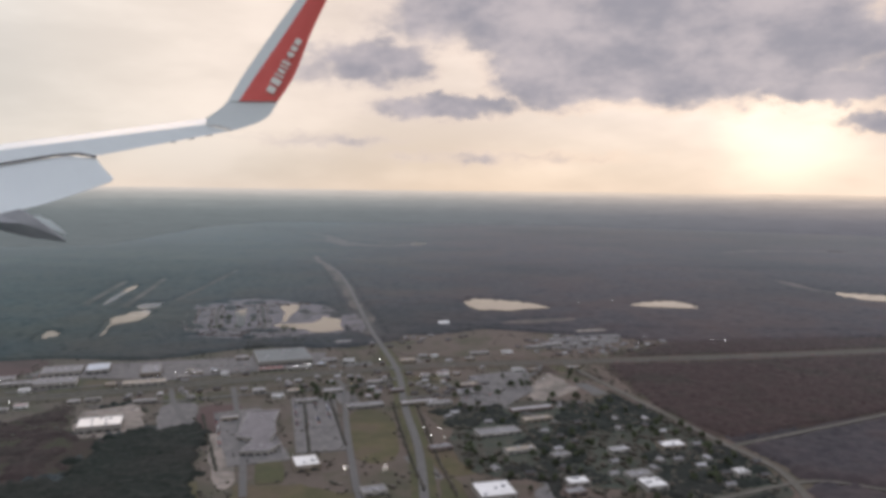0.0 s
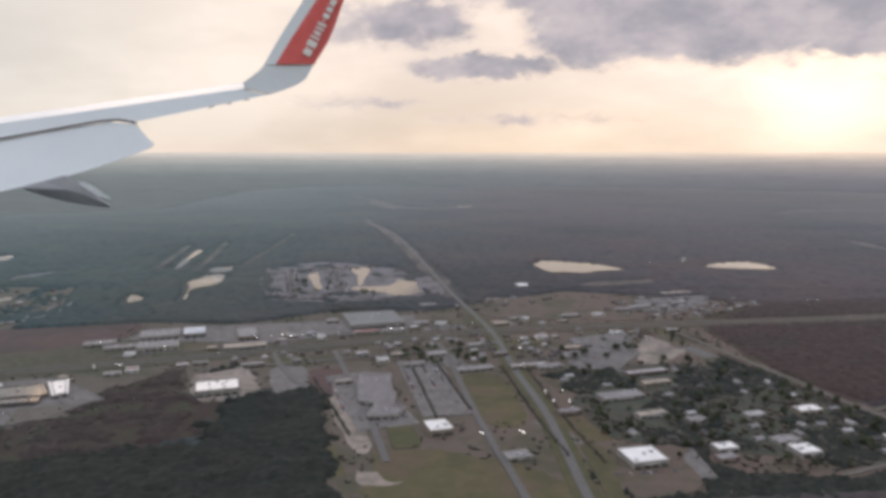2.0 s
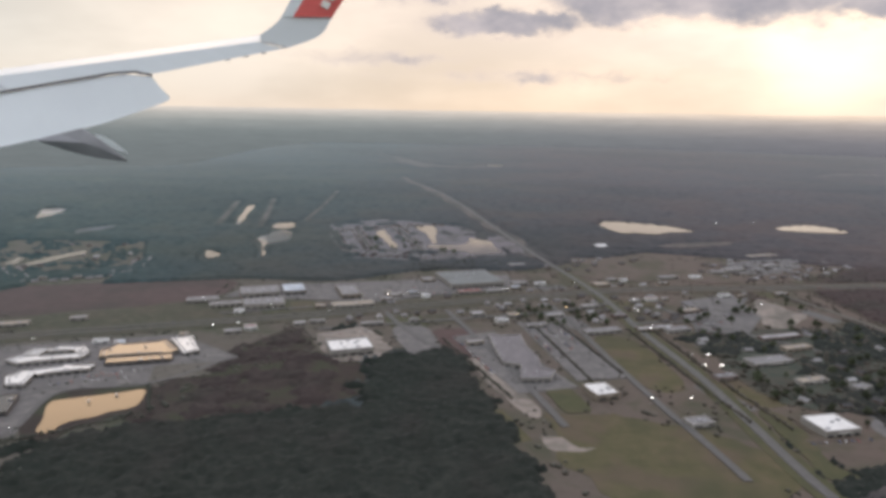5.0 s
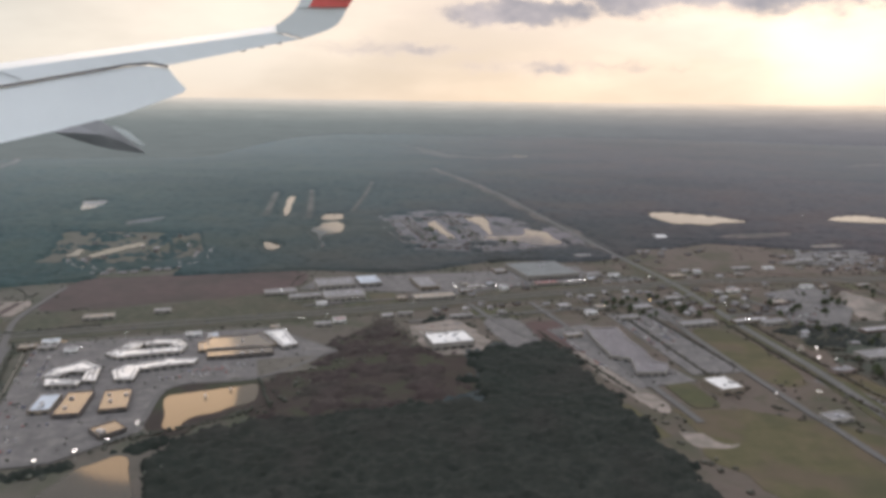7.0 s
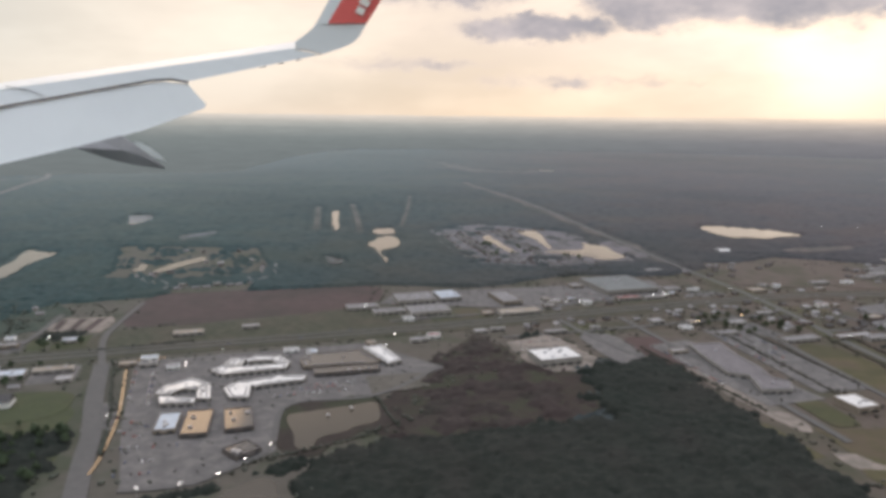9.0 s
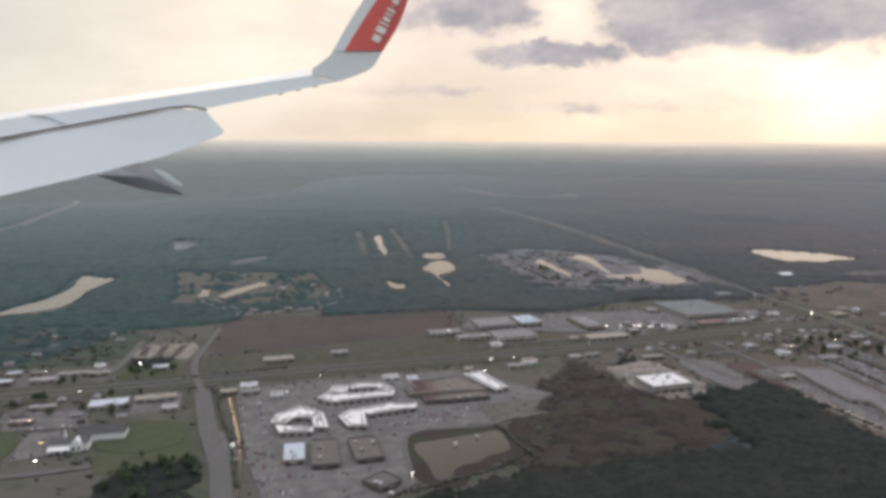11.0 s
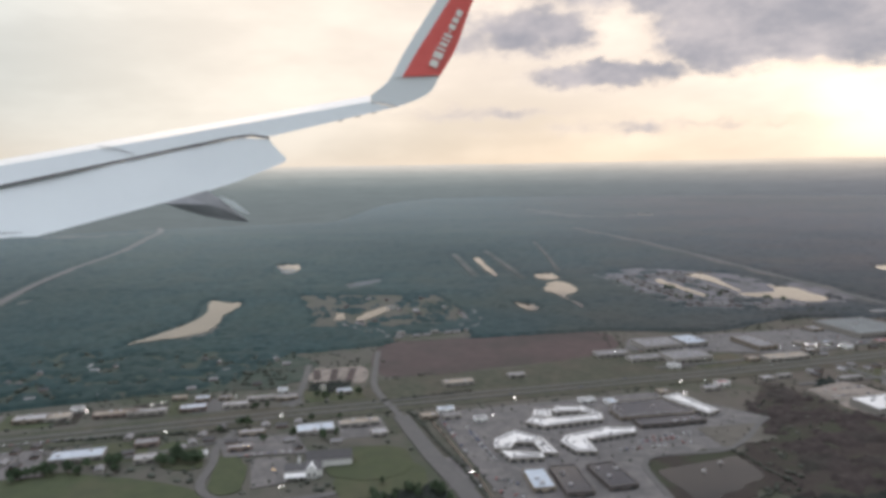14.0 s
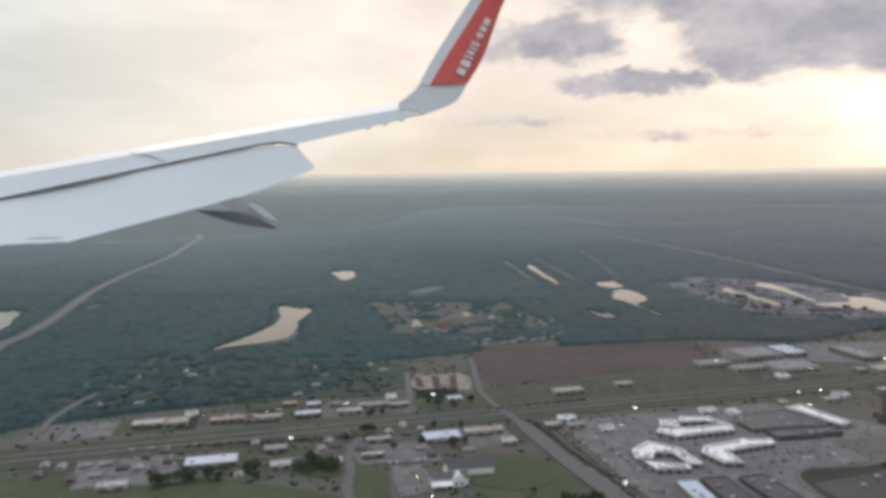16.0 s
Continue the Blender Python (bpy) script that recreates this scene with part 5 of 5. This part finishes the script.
lo = [[bm.verts.new((x, y, z)) for x, z in ((1.5, 0.0), (1.5, 4.4), (4.5, 7.4), (7.5, 4.4), (7.5, 0.0))] for y in (-6.2, 0.0)]
for i in range(4):
    bm.faces.new((lo[0][i], lo[1][i], lo[1][i + 1], lo[0][i + 1]))
bm.faces.new(lo[0])
bmesh.ops.recalc_face_normals(bm, faces=bm.faces)
part("cross_gable", bm, "white_wall", house)
for x in (2.6, 5.4):
    part("window", a_box(x, x + 1.2, -6.32, -6.1, 1.0, 2.8), "glass", house)
for i in range(2):
    part("window", a_box(-8.5 + 4 * i, -7.1 + 4 * i, -5.12, -4.9, 1.0, 2.6), "glass", house)


# ---------------------------------------------------------------- small houses
def small_house(x, y, turn, roof, wall, label):
    h = empty("house", x, y, 0.5, turn)
    tagged(h, label, "house", "houses of the estates")
    part("wall", a_box(-3.4, 3.4, -2.3, 2.3, -0.4, 1.7), wall, h)
    part("roof", gable(6.8, 4.6, 1.72, 1.25, 0.35), roof, h)
    part("door", a_box(-0.3, 0.3, -2.38, -2.25, 0.0, 1.1), "bark", h)
    for wx in (-2.2, 1.5):
        part("window", a_box(wx, wx + 0.8, -2.36, -2.25, 0.5, 1.2), "glass", h)
    part("chimney", a_box(1.6, 2.0, 0.3, 0.7, 2.0, 3.3), "wall_brick", h)
    return h


HOUSES = [small_house(-300, 940, 20, "grey_roof", "wall_pale", "small pale house with a grey roof"),
          small_house(-290, 960, 20, "dark_roof", "wall_brick", "small brick house with dark shingles"),
          small_house(-280, 940, 20, "pale_roof", "wall_pale", "small pale house with a light grey roof")]
rng = random.Random(21)


def free(x, y, r=7.0):
    if any(math.hypot(x - a, y - b) < r + c for a, b, c in TAKEN):
        return False
    xa, ya = np.array([x]), np.array([y])
    for p in PONDS:
        if inside(p, xa, ya)[0] or near_line(p + [p[0]], xa, ya, 6)[0]:
            return False
    for name, width, points in ROADS:
        if near_line(points, xa, ya, width / 2 + 4)[0]:
            return False
    if inside(FIELD["field_lot_dirt"], xa, ya)[0]:
        return False
    return not near_line(highway, xa, ya, 15)[0]


AREAS = [  # number of houses, outline
    (26, [(-985, 660), (-735, 685), (-710, 600), (-867, 552), (-950, 520)]),
    (34, [(10, 700), (90, 690), (190, 600), (235, 500), (220, 440), (60, 480), (0, 500)]),
    (18, [(60, 880), (190, 950), (290, 920), (180, 830)]),
    (16, [(-110, 880), (-60, 950), (40, 960), (-20, 870)]),
]
AREAS += [
    (34, [(-330, 700), (-130, 770), (40, 830), (60, 780), (-120, 700), (-300, 640)]),
    (26, [(-125, 690), (-50, 720), (60, 740), (20, 640), (-60, 640)]),
    (30, [(-900, 455), (-760, 520), (-640, 560), (-630, 470), (-760, 430), (-880, 410)]),
    (34, [(70, 900), (160, 965), (260, 985), (300, 930), (180, 850)]),
    (10, [(-720, 820), (-600, 850), (-620, 980), (-760, 980)]),
]
for street in ESTATE_STREETS:                  # houses on both sides of the estate's streets
    for (x0, y0), (x1, y1) in zip(street, street[1:]):
        long = math.hypot(x1 - x0, y1 - y0)
        way, k = math.degrees(math.atan2(y1 - y0, x1 - x0)), 5.0
        while k < long - 4:
            for side in (-7.5, 7.5):
                x, y = x0 + (x1 - x0) * k / long - side * (y1 - y0) / long, y0 + (y1 - y0) * k / long + side * (x1 - x0) / long
                if rng.random() < 0.8 and all(math.hypot(x - a, y - b) > 5.5 + c for a, b, c in TAKEN if c < 6) and not any(inside(p, np.array([x]), np.array([y]))[0] or near_line(p + [p[0]], np.array([x]), np.array([y]), 4.5)[0] for p in PONDS_EAST):
                    copy_thing(rng.choice((HOUSES[0], HOUSES[0], HOUSES[1])), pose(x, y, 0.55, 0, 0, way + rng.uniform(-6, 6)))
                    TAKEN.append((x, y, 3.5))
            k += rng.uniform(9.5, 13.0)
for count, outline in AREAS:
    xs, ys = [p[0] for p in outline], [p[1] for p in outline]
    made = tries = 0
    while made < count and tries < 900:
        tries += 1
        x, y = rng.uniform(min(xs), max(xs)), rng.uniform(min(ys), max(ys))
        if inside(outline, np.array([x]), np.array([y]))[0] and free(x, y, 4.0):
            copy_thing(rng.choice(HOUSES[:2] * 3 + HOUSES[2:]), pose(x, y, 0.55, 0, 0, TURN + rng.choice((0, 90)) + rng.uniform(-12, 12)))
            TAKEN.append((x, y, 4.5))
            made += 1

# small shops along both sides of the highway
made = 0
for i in range(400):
    s, d = rng.uniform(-560, 420), rng.choice((1, -1)) * rng.uniform(22, 62)
    x, y = at(s, d)
    if made < 38 and inside(TOWN, np.array([x]), np.array([y]))[0] and free(x, y, 7.0) and not inside(FIELD["field_ploughed"], np.array([x]), np.array([y]))[0] and not inside(FIELD["field_verge"], np.array([x]), np.array([y]))[0]:
        colour = rng.choice(("grey", "pale", "tan", "grey", "pale", "blue", "tan", "red"))
        w, d = rng.uniform(7, 13), rng.uniform(5, 9)
        big_building("shop", x, y, w, d, rng.uniform(1.7, 2.4), colour + "_roof", rng.choice(("wall_pale", "wall_tan", "white_wall")), SHOP_LABEL[colour], units=1)
        TAKEN.append((x, y, w * 0.6))
        made += 1

# ---------------------------------------------------------------- trees in the town
def broad_tree(kind):
    t = empty("tree", -600 + 12 * kind, 410, 0.4)
    tagged(t, "bushy dark green tree with a short trunk", "tree", "trees of the town")
    bm = bmesh.new()
    tube(bm, 0, 0, -0.3, 2.0, 0.22, 0.12)
    for a in range(4):
        c = Vector((math.cos(a * 1.7) * 0.7, math.sin(a * 1.7) * 0.7, 2.7))
        v = [bm.verts.new(p) for p in ((-0.05, 0, 1.6), (0.05, 0, 1.6), (c.x, c.y, c.z))]
        bm.faces.new(v)
    part("trunk", bm, "bark", t)
    r, verts, faces = np.random.default_rng(40 + kind), [], []
    for i in range(130):                       # leaf clumps over an uneven crown
        a, e = r.uniform(0, 2 * np.pi), r.uniform(-0.5, 1.5)
        rad = r.uniform(0.75, 1.15) * (1.5 + 0.5 * math.sin(2 * a + kind))
        c = np.array([math.cos(a) * math.cos(e) * rad, math.sin(a) * math.cos(e) * rad, 3.1 + math.sin(e) * 1.5 * r.uniform(0.8, 1.15)])
        k = len(verts)
        for q in r.normal(0, 0.42, (4, 3)):
            verts.append(tuple(c + q))
        faces += [(k, k + 1, k + 2), (k, k + 2, k + 3), (k, k + 3, k + 1), (k + 1, k + 3, k + 2)]
    me = bpy.data.meshes.new("crown")
    me.from_pydata(verts, [], faces)
    me.materials.append(M["leaf"])
    crown = new("crown", me)
    crown.parent = t
    return t


TREES = [broad_tree(k) for k in range(3)]
GROVES = [  # number, outline
    (95, [(8, 700), (60, 720), (180, 640), (235, 500), (225, 435), (60, 440), (10, 500)]),
    (30, [(-600, 425), (-570, 428), (-552, 400), (-552, 350), (-598, 345)]),
    (22, [(-742, 455), (-716, 460), (-708, 442), (-734, 438)]),
    (26, [(-809, 414), (-784, 429), (-757, 442), (-750, 429), (-779, 420), (-804, 408)]),
    (24, [(-150, 690), (-60, 730), (-50, 650), (-110, 640)]),
    (18, [(-720, 560), (-640, 590), (-640, 480), (-720, 470)]),
    (10, [(20, 760), (130, 800), (190, 760), (140, 700), (40, 700)]),
    (26, [(-330, 980), (-150, 960), (-180, 1010), (-330, 1090)]),
]
for count, outline in GROVES:
    xs, ys = [p[0] for p in outline], [p[1] for p in outline]
    made = tries = 0
    while made < count and tries < 1500:
        tries += 1
        x, y = rng.uniform(min(xs), max(xs)), rng.uniform(min(ys), max(ys))
        if inside(outline, np.array([x]), np.array([y]))[0] and free(x, y, 1.5):
            m = pose(x, y, 0.5, 0, 0, rng.uniform(0, 360))
            c = copy_thing(rng.choice(TREES), m)
            c.scale = [rng.uniform(0.8, 1.5)] * 3
            made += 1

# dark clumps of wood between the plots
CLUMPS = [
    [(83, 484), (85, 436), (107, 426), (137, 432), (197, 470), (172, 425), (112, 414), (58, 398), (59, 420)], [(42, 540), (82, 581), (99, 564), (109, 506), (86, 495), (64, 515)],
    [(85, 610), (150, 640), (180, 660), (190, 600), (150, 572), (100, 575)], [(38, 492), (95, 505), (120, 472), (70, 440), (45, 460)],
    [(150, 522), (228, 545), (238, 480), (215, 430), (165, 440)], [(-8, 622), (60, 645), (72, 590), (40, 572), (8, 580)],
]
CLUMPS += [
    [(0, 430), (55, 406), (120, 425), (240, 445), (330, 420), (330, 330), (0, 330)], [(-700, 600), (-660, 612), (-655, 585), (-695, 575)],
    [(-260, 900), (-120, 950), (-110, 905), (-240, 860)], [(-310, 612), (-285, 640), (-262, 650), (-275, 610)],
    [(-600, 420), (-575, 430), (-555, 405), (-548, 345), (-604, 335)], [(-814, 404), (-795, 428), (-757, 436), (-744, 456), (-719, 462), (-714, 449), (-744, 430), (-792, 420)],
    [(-500, 350), (-470, 362), (-445, 384), (-432, 400), (-420, 395), (-445, 372), (-480, 345)],
]
CLUMPS += [[(89, 598), (106, 642), (137, 654), (142, 615), (123, 563), (95, 556)], [(150, 668), (180, 698), (199, 634), (195, 602), (159, 578), (145, 608)], [(135, 444), (158, 504), (186, 546), (206, 528), (222, 496), (223, 447)]]


def clump_area(x, y, rng):
    wx, wy = wander(x, y, 9.0)
    hit = np.zeros(len(x), dtype=bool)
    for outline in CLUMPS:
        hit |= inside(outline, wx, wy)
    idx = np.nonzero(hit)[0]
    hit[idx] = clear_of(x[idx], y[idx], False)
    for a, b, r in TAKEN:
        hit &= np.hypot(x - a, y - b) > r + 1.5
    return hit


canopy("woods_clumps", -720, 340, 330, 960, 2.0, 2.2, clump_area, "dark clumps of wood between the plots", "crown", 0.9)
x, y, r2 = scatter(-1000, 300, 340, 960, 4.0, 11)
keep = np.zeros(len(x), dtype=bool)
keep |= inside([(12, 640), (70, 665), (185, 645), (235, 500), (222, 440), (60, 440), (15, 500)], x, y) & (r2.uniform(0, 1, len(x)) < 0.30)
keep |= inside([(-985, 690), (-735, 700), (-705, 600), (-860, 550), (-940, 515)], x, y) & (r2.uniform(0, 1, len(x)) < 0.14)
keep &= clear_of(x, y, False) & (r2.uniform(0, 1, len(x)) < 0.72)
for a, b, r in TAKEN:
    keep &= np.hypot(x - a, y - b) > r + 1.5
x, y = x[keep], y[keep]
crowns("woods_town", x, y, r2.uniform(1.4, 3.0, len(x)), r2.uniform(1.8, 3.6, len(x)), 3, "dark trees between the plots", "town_crown")


# low bushes all over the town
x, y, r2 = scatter(-980, 300, 350, 980, 5.5, 17)
keep = inside(TOWN, x, y) & clear_of(x, y, False) & (r2.uniform(0, 1, len(x)) < 0.30)
idx = np.nonzero(keep)[0]
keep[idx] &= blotches(x[idx], y[idx], 40.0, 9.0) > -0.15
for a, b, r in TAKEN:
    keep &= np.hypot(x - a, y - b) > r + 1.0
x, y = x[keep], y[keep]
crowns("bushes", x, y, r2.uniform(0.8, 2.2, len(x)), r2.uniform(0.9, 2.2, len(x)), 3, "scattered dark bushes on the town's plots", "town_crown")


# small trees on the islands of the car parks
x, y, r2 = scatter(-860, 260, 350, 990, 7.5, 23)
keep = np.zeros(len(x), dtype=bool)
for name, outline in LOTS:
    keep |= inside(outline, x, y)
keep &= r2.uniform(0, 1, len(x)) < 0.25
for a, b, r in TAKEN:
    keep &= np.hypot(x - a, y - b) > r + 0.8
x, y = x[keep], y[keep]
crowns("car_park_shrubs", x, y, r2.uniform(0.5, 1.0, len(x)), r2.uniform(1.0, 2.2, len(x)), 2, "small dark trees on car park islands", "town_crown")


def hedge(points, step=2.2):
    line = smooth_line([Vector(p) for p in points], 8)
    px, py, carry = [], [], 0.0
    for a, b in zip(line, line[1:]):
        d = (b - a).length
        while carry < d:
            q = a.lerp(b, carry / d)
            px.append(q.x + rng.uniform(-0.6, 0.6)), py.append(q.y + rng.uniform(-0.6, 0.6))
            carry += step * rng.uniform(0.6, 1.5)
        carry -= d
    n = len(px)
    return crowns("hedge", np.array(px), np.array(py), np.array([rng.uniform(0.8, 1.5) for _ in px]), np.array([rng.uniform(1.5, 3.2) for _ in px]), 2, "row of dark shrubs and small trees", "town_crown")


for line in ([(-602, 539), (-592, 522), (-574, 483), (-553, 442), (-534, 395)], [(-130, 660), (-96, 510)], [(-104, 655), (-72, 530)], [(-22, 640), (-4, 520), (12, 440)], [(-44, 640), (-26, 530), (-10, 450)],
             [(-205, 600), (-155, 480)], [(-455, 388), (-400, 425), (-390, 440)], [(-400, 485), (-380, 440)], [(165, 690), (192, 610), (212, 550)], [(-630, 560), (-560, 590)], [(-815, 470), (-700, 500)]):
    hedge(line)

# ---------------------------------------------------------------- cars
def make_car(paint, label):
    c = empty("car", -450, 600, 0.8)
    tagged(c, label, "car", "parked cars")
    bm = bmesh.new()
    box(bm, -1.2, 1.2, -0.5, 0.5, 0.18, 0.5)
    bmesh.ops.bevel(bm, geom=bm.edges[:], offset=0.06, segments=1, affect="EDGES")
    part("body", bm, paint, c)
    bm = bmesh.new()
    lo = [bm.verts.new(p) for p in ((-0.85, -0.46, 0.5), (0.6, -0.46, 0.5), (0.6, 0.46, 0.5), (-0.85, 0.46, 0.5))]
    hi = [bm.verts.new(p) for p in ((-0.6, -0.38, 0.8), (0.25, -0.38, 0.8), (0.25, 0.38, 0.8), (-0.6, 0.38, 0.8))]
    for i in range(4):
        bm.faces.new((lo[i], lo[(i + 1) % 4], hi[(i + 1) % 4], hi[i]))
    part("cabin", bm, "glass", c)
    part("car_roof", a_box(-0.6, 0.25, -0.38, 0.38, 0.80, 0.83), paint, c)
    for wx in (-0.75, 0.75):
        for wy in (-0.5, 0.5):
            bm = bmesh.new()
            tube(bm, 0, 0, -0.08, 0.08, 0.18, 0.18, 8)
            bmesh.ops.rotate(bm, verts=bm.verts, matrix=Matrix.Rotation(math.pi / 2, 3, "X"))
            bmesh.ops.translate(bm, verts=bm.verts, vec=(wx, wy, 0.18))
            part("wheel", bm, "tyre", c)
    return c


CARS = []
for paint, colour in (("white", (0.75, 0.75, 0.74)), ("silver", (0.42, 0.43, 0.44)), ("dark grey", (0.06, 0.06, 0.065)), ("dull red", (0.30, 0.04, 0.035)), ("blue", (0.05, 0.08, 0.18))):
    key = "car_" + paint
    M[key] = material(key, [tuple(0.9 * c for c in colour), colour], 1.0, 0.3, spec=0.6)
    CARS.append(make_car(key, paint + " car parked on grey asphalt"))
ROWS = [  # start, number of places, direction, cars' turn
    ((-134, 640), 16, (0.24, -0.97)), ((-126, 643), 16, (0.24, -0.97)), ((-117, 646), 16, (0.24, -0.97)), ((-108, 650), 14, (0.24, -0.97)), ((-575, 520), 14, (0.36, -0.93)), ((-562, 520), 14, (0.36, -0.93)),
    ((-548, 440), 8, (0.9, -0.4)), ((-530, 400), 9, (0.95, 0.25)), ((-520, 385), 9, (0.95, 0.25)), ((-470, 487), 12, (0.94, 0.34)), ((-465, 480), 12, (0.94, 0.34)), ((-300, 590), 8, (0.94, 0.34)),
]
ROWS += [
    ((-420, 715), 12, (0.94, 0.34)), ((-250, 770), 10, (0.94, 0.34)), ((-240, 745), 12, (0.94, 0.34)), ((20, 660), 8, (0.9, 0.4)), ((15, 425), 10, (0.97, 0.2)), ((-860, 440), 12, (0.94, 0.34)), ((-850, 460), 12, (0.94, 0.34)), ((-690, 455), 8, (0.94, 0.34)), ((-556, 505), 12, (0.36, -0.93)), ((-545, 425), 9, (0.9, -0.4)), ((-515, 372), 8, (0.95, 0.25)), ((-455, 493), 12, (0.94, 0.34)), ((-450, 500), 10, (0.94, 0.34)),
    ((-300, 605), 9, (0.94, 0.34)), ((-190, 590), 10, (0.36, -0.93)), ((-180, 560), 10, (0.36, -0.93)),
]
for (x0, y0), count, (dx, dy) in ROWS:
    turn = math.degrees(math.atan2(dy, dx)) + 90
    for i in range(count):
        if rng.random() < 0.68:
            x, y = x0 + dx * i * 3.0 * 1.4, y0 + dy * i * 3.0 * 1.4
            if all(math.hypot(x - a, y - b) > r * 0.7 for a, b, r in TAKEN):
                copy_thing(rng.choice(CARS), pose(x, y, 0.86, 0, 0, turn + rng.choice((0, 180))))
for i in range(34):                            # traffic at rest on the highway
    s, lane = rng.uniform(-560, 420), rng.choice((-5.8, 5.8))
    line = smooth_line([Vector(p) for p in highway], 20)
    k = rng.randrange(2, len(line) - 2)
    d = (line[k + 1] - line[k]).normalized()
    p = line[k] + Vector((-d.y, d.x)) * lane
    copy_thing(rng.choice(CARS), pose(p.x, p.y, 1.02, 0, 0, math.degrees(math.atan2(d.y, d.x))))

# ---------------------------------------------------------------- lamps
def lamp_post(tall, lit, label):
    l = empty("street_lamp", -13, 566, 0.6)
    tagged(l, label, "street lamp", "lamps of the town")
    bm = bmesh.new()
    tube(bm, 0, 0, -0.3, tall, 0.10, 0.06)
    part("pole", bm, "metal", l)
    part("arm", a_box(-0.7, 0.7, -0.05, 0.05, tall - 0.12, tall), "metal", l)
    for sx in (-0.6, 0.6):
        bm = bmesh.new()
        box(bm, sx - 0.15, sx + 0.15, -0.15, 0.15, tall + 0.005, tall + 0.2)
        part("lamp_head", bm, lit, l, "lit lamp head")
    return l


WHITE_LAMP, AMBER_LAMP = lamp_post(4.0, "lamp", "tall street lamp with a lit white head"), lamp_post(3.0, "amber", "street lamp with a lit amber head")
AMBER_LAMP.matrix_world = pose(-140, 675, 0.6)
LAMPS_A = [(0, 567), (-402, 611), (-383, 620), (-441, 699), (-277, 729), (-266, 730), (-258, 731), (-248, 732), (-237, 733), (-158, 765), (-149, 769), (-143, 769), (-70, 797), (-25, 638), (-780, 536), (-734, 556), (-685, 515), (-674, 580), (-542, 526), (-550, 435), (-750, 482), (-649, 409)]
LAMPS_B = [(-825, 517), (-786, 532), (-528, 562), (-406, 581), (-369, 680), (-292, 724), (-21, 731), (-25, 691), (-9, 545), (3, 543), (-38, 481), (254, 912), (106, 732), (359, 933), (374, 934), (454, 976), (-65, 478), (-495, 355), (-476, 361), (-462, 372), (-453, 387), (-445, 406), (243, 1273), (305, 1279)]
for x, y in LAMPS_A + LAMPS_B:
    copy_thing(WHITE_LAMP, pose(x, y, 0.6, 0, 0, TURN))
for x, y in [(-661, 433), (-689, 465), (-92, 700)]:
    copy_thing(AMBER_LAMP, pose(x, y, 0.6, 0, 0, TURN))

# ---------------------------------------------------------------- fountains on the mall pond
for x, y in ((-424, 452), (-412, 464)):
    f = empty("fountain", x, y, 0.85)
    tagged(f, "white spraying fountain in the mall pond", "fountain")
    bm = bmesh.new()
    tube(bm, 0, 0, 0.0, 0.25, 0.7, 0.6, 10)
    part("float", bm, "tyre", f)
    bm = bmesh.new()
    for i in range(14):
        a = i * 2 * math.pi / 14
        pts = [Vector((math.cos(a) * 1.6 * k, math.sin(a) * 1.6 * k, 0.25 + 2.4 * k * (1.15 - k) * 1.9)) for k in (0, 0.25, 0.5, 0.75, 1)]
        w = Vector((-math.sin(a), math.cos(a), 0)) * 0.07
        vs = [(bm.verts.new(p - w), bm.verts.new(p + w)) for p in pts]
        for (a0, b0), (a1, b1) in zip(vs, vs[1:]):
            bm.faces.new((a0, b0, b1, a1))
    part("spray", bm, "white_roof", f, "white water spray")
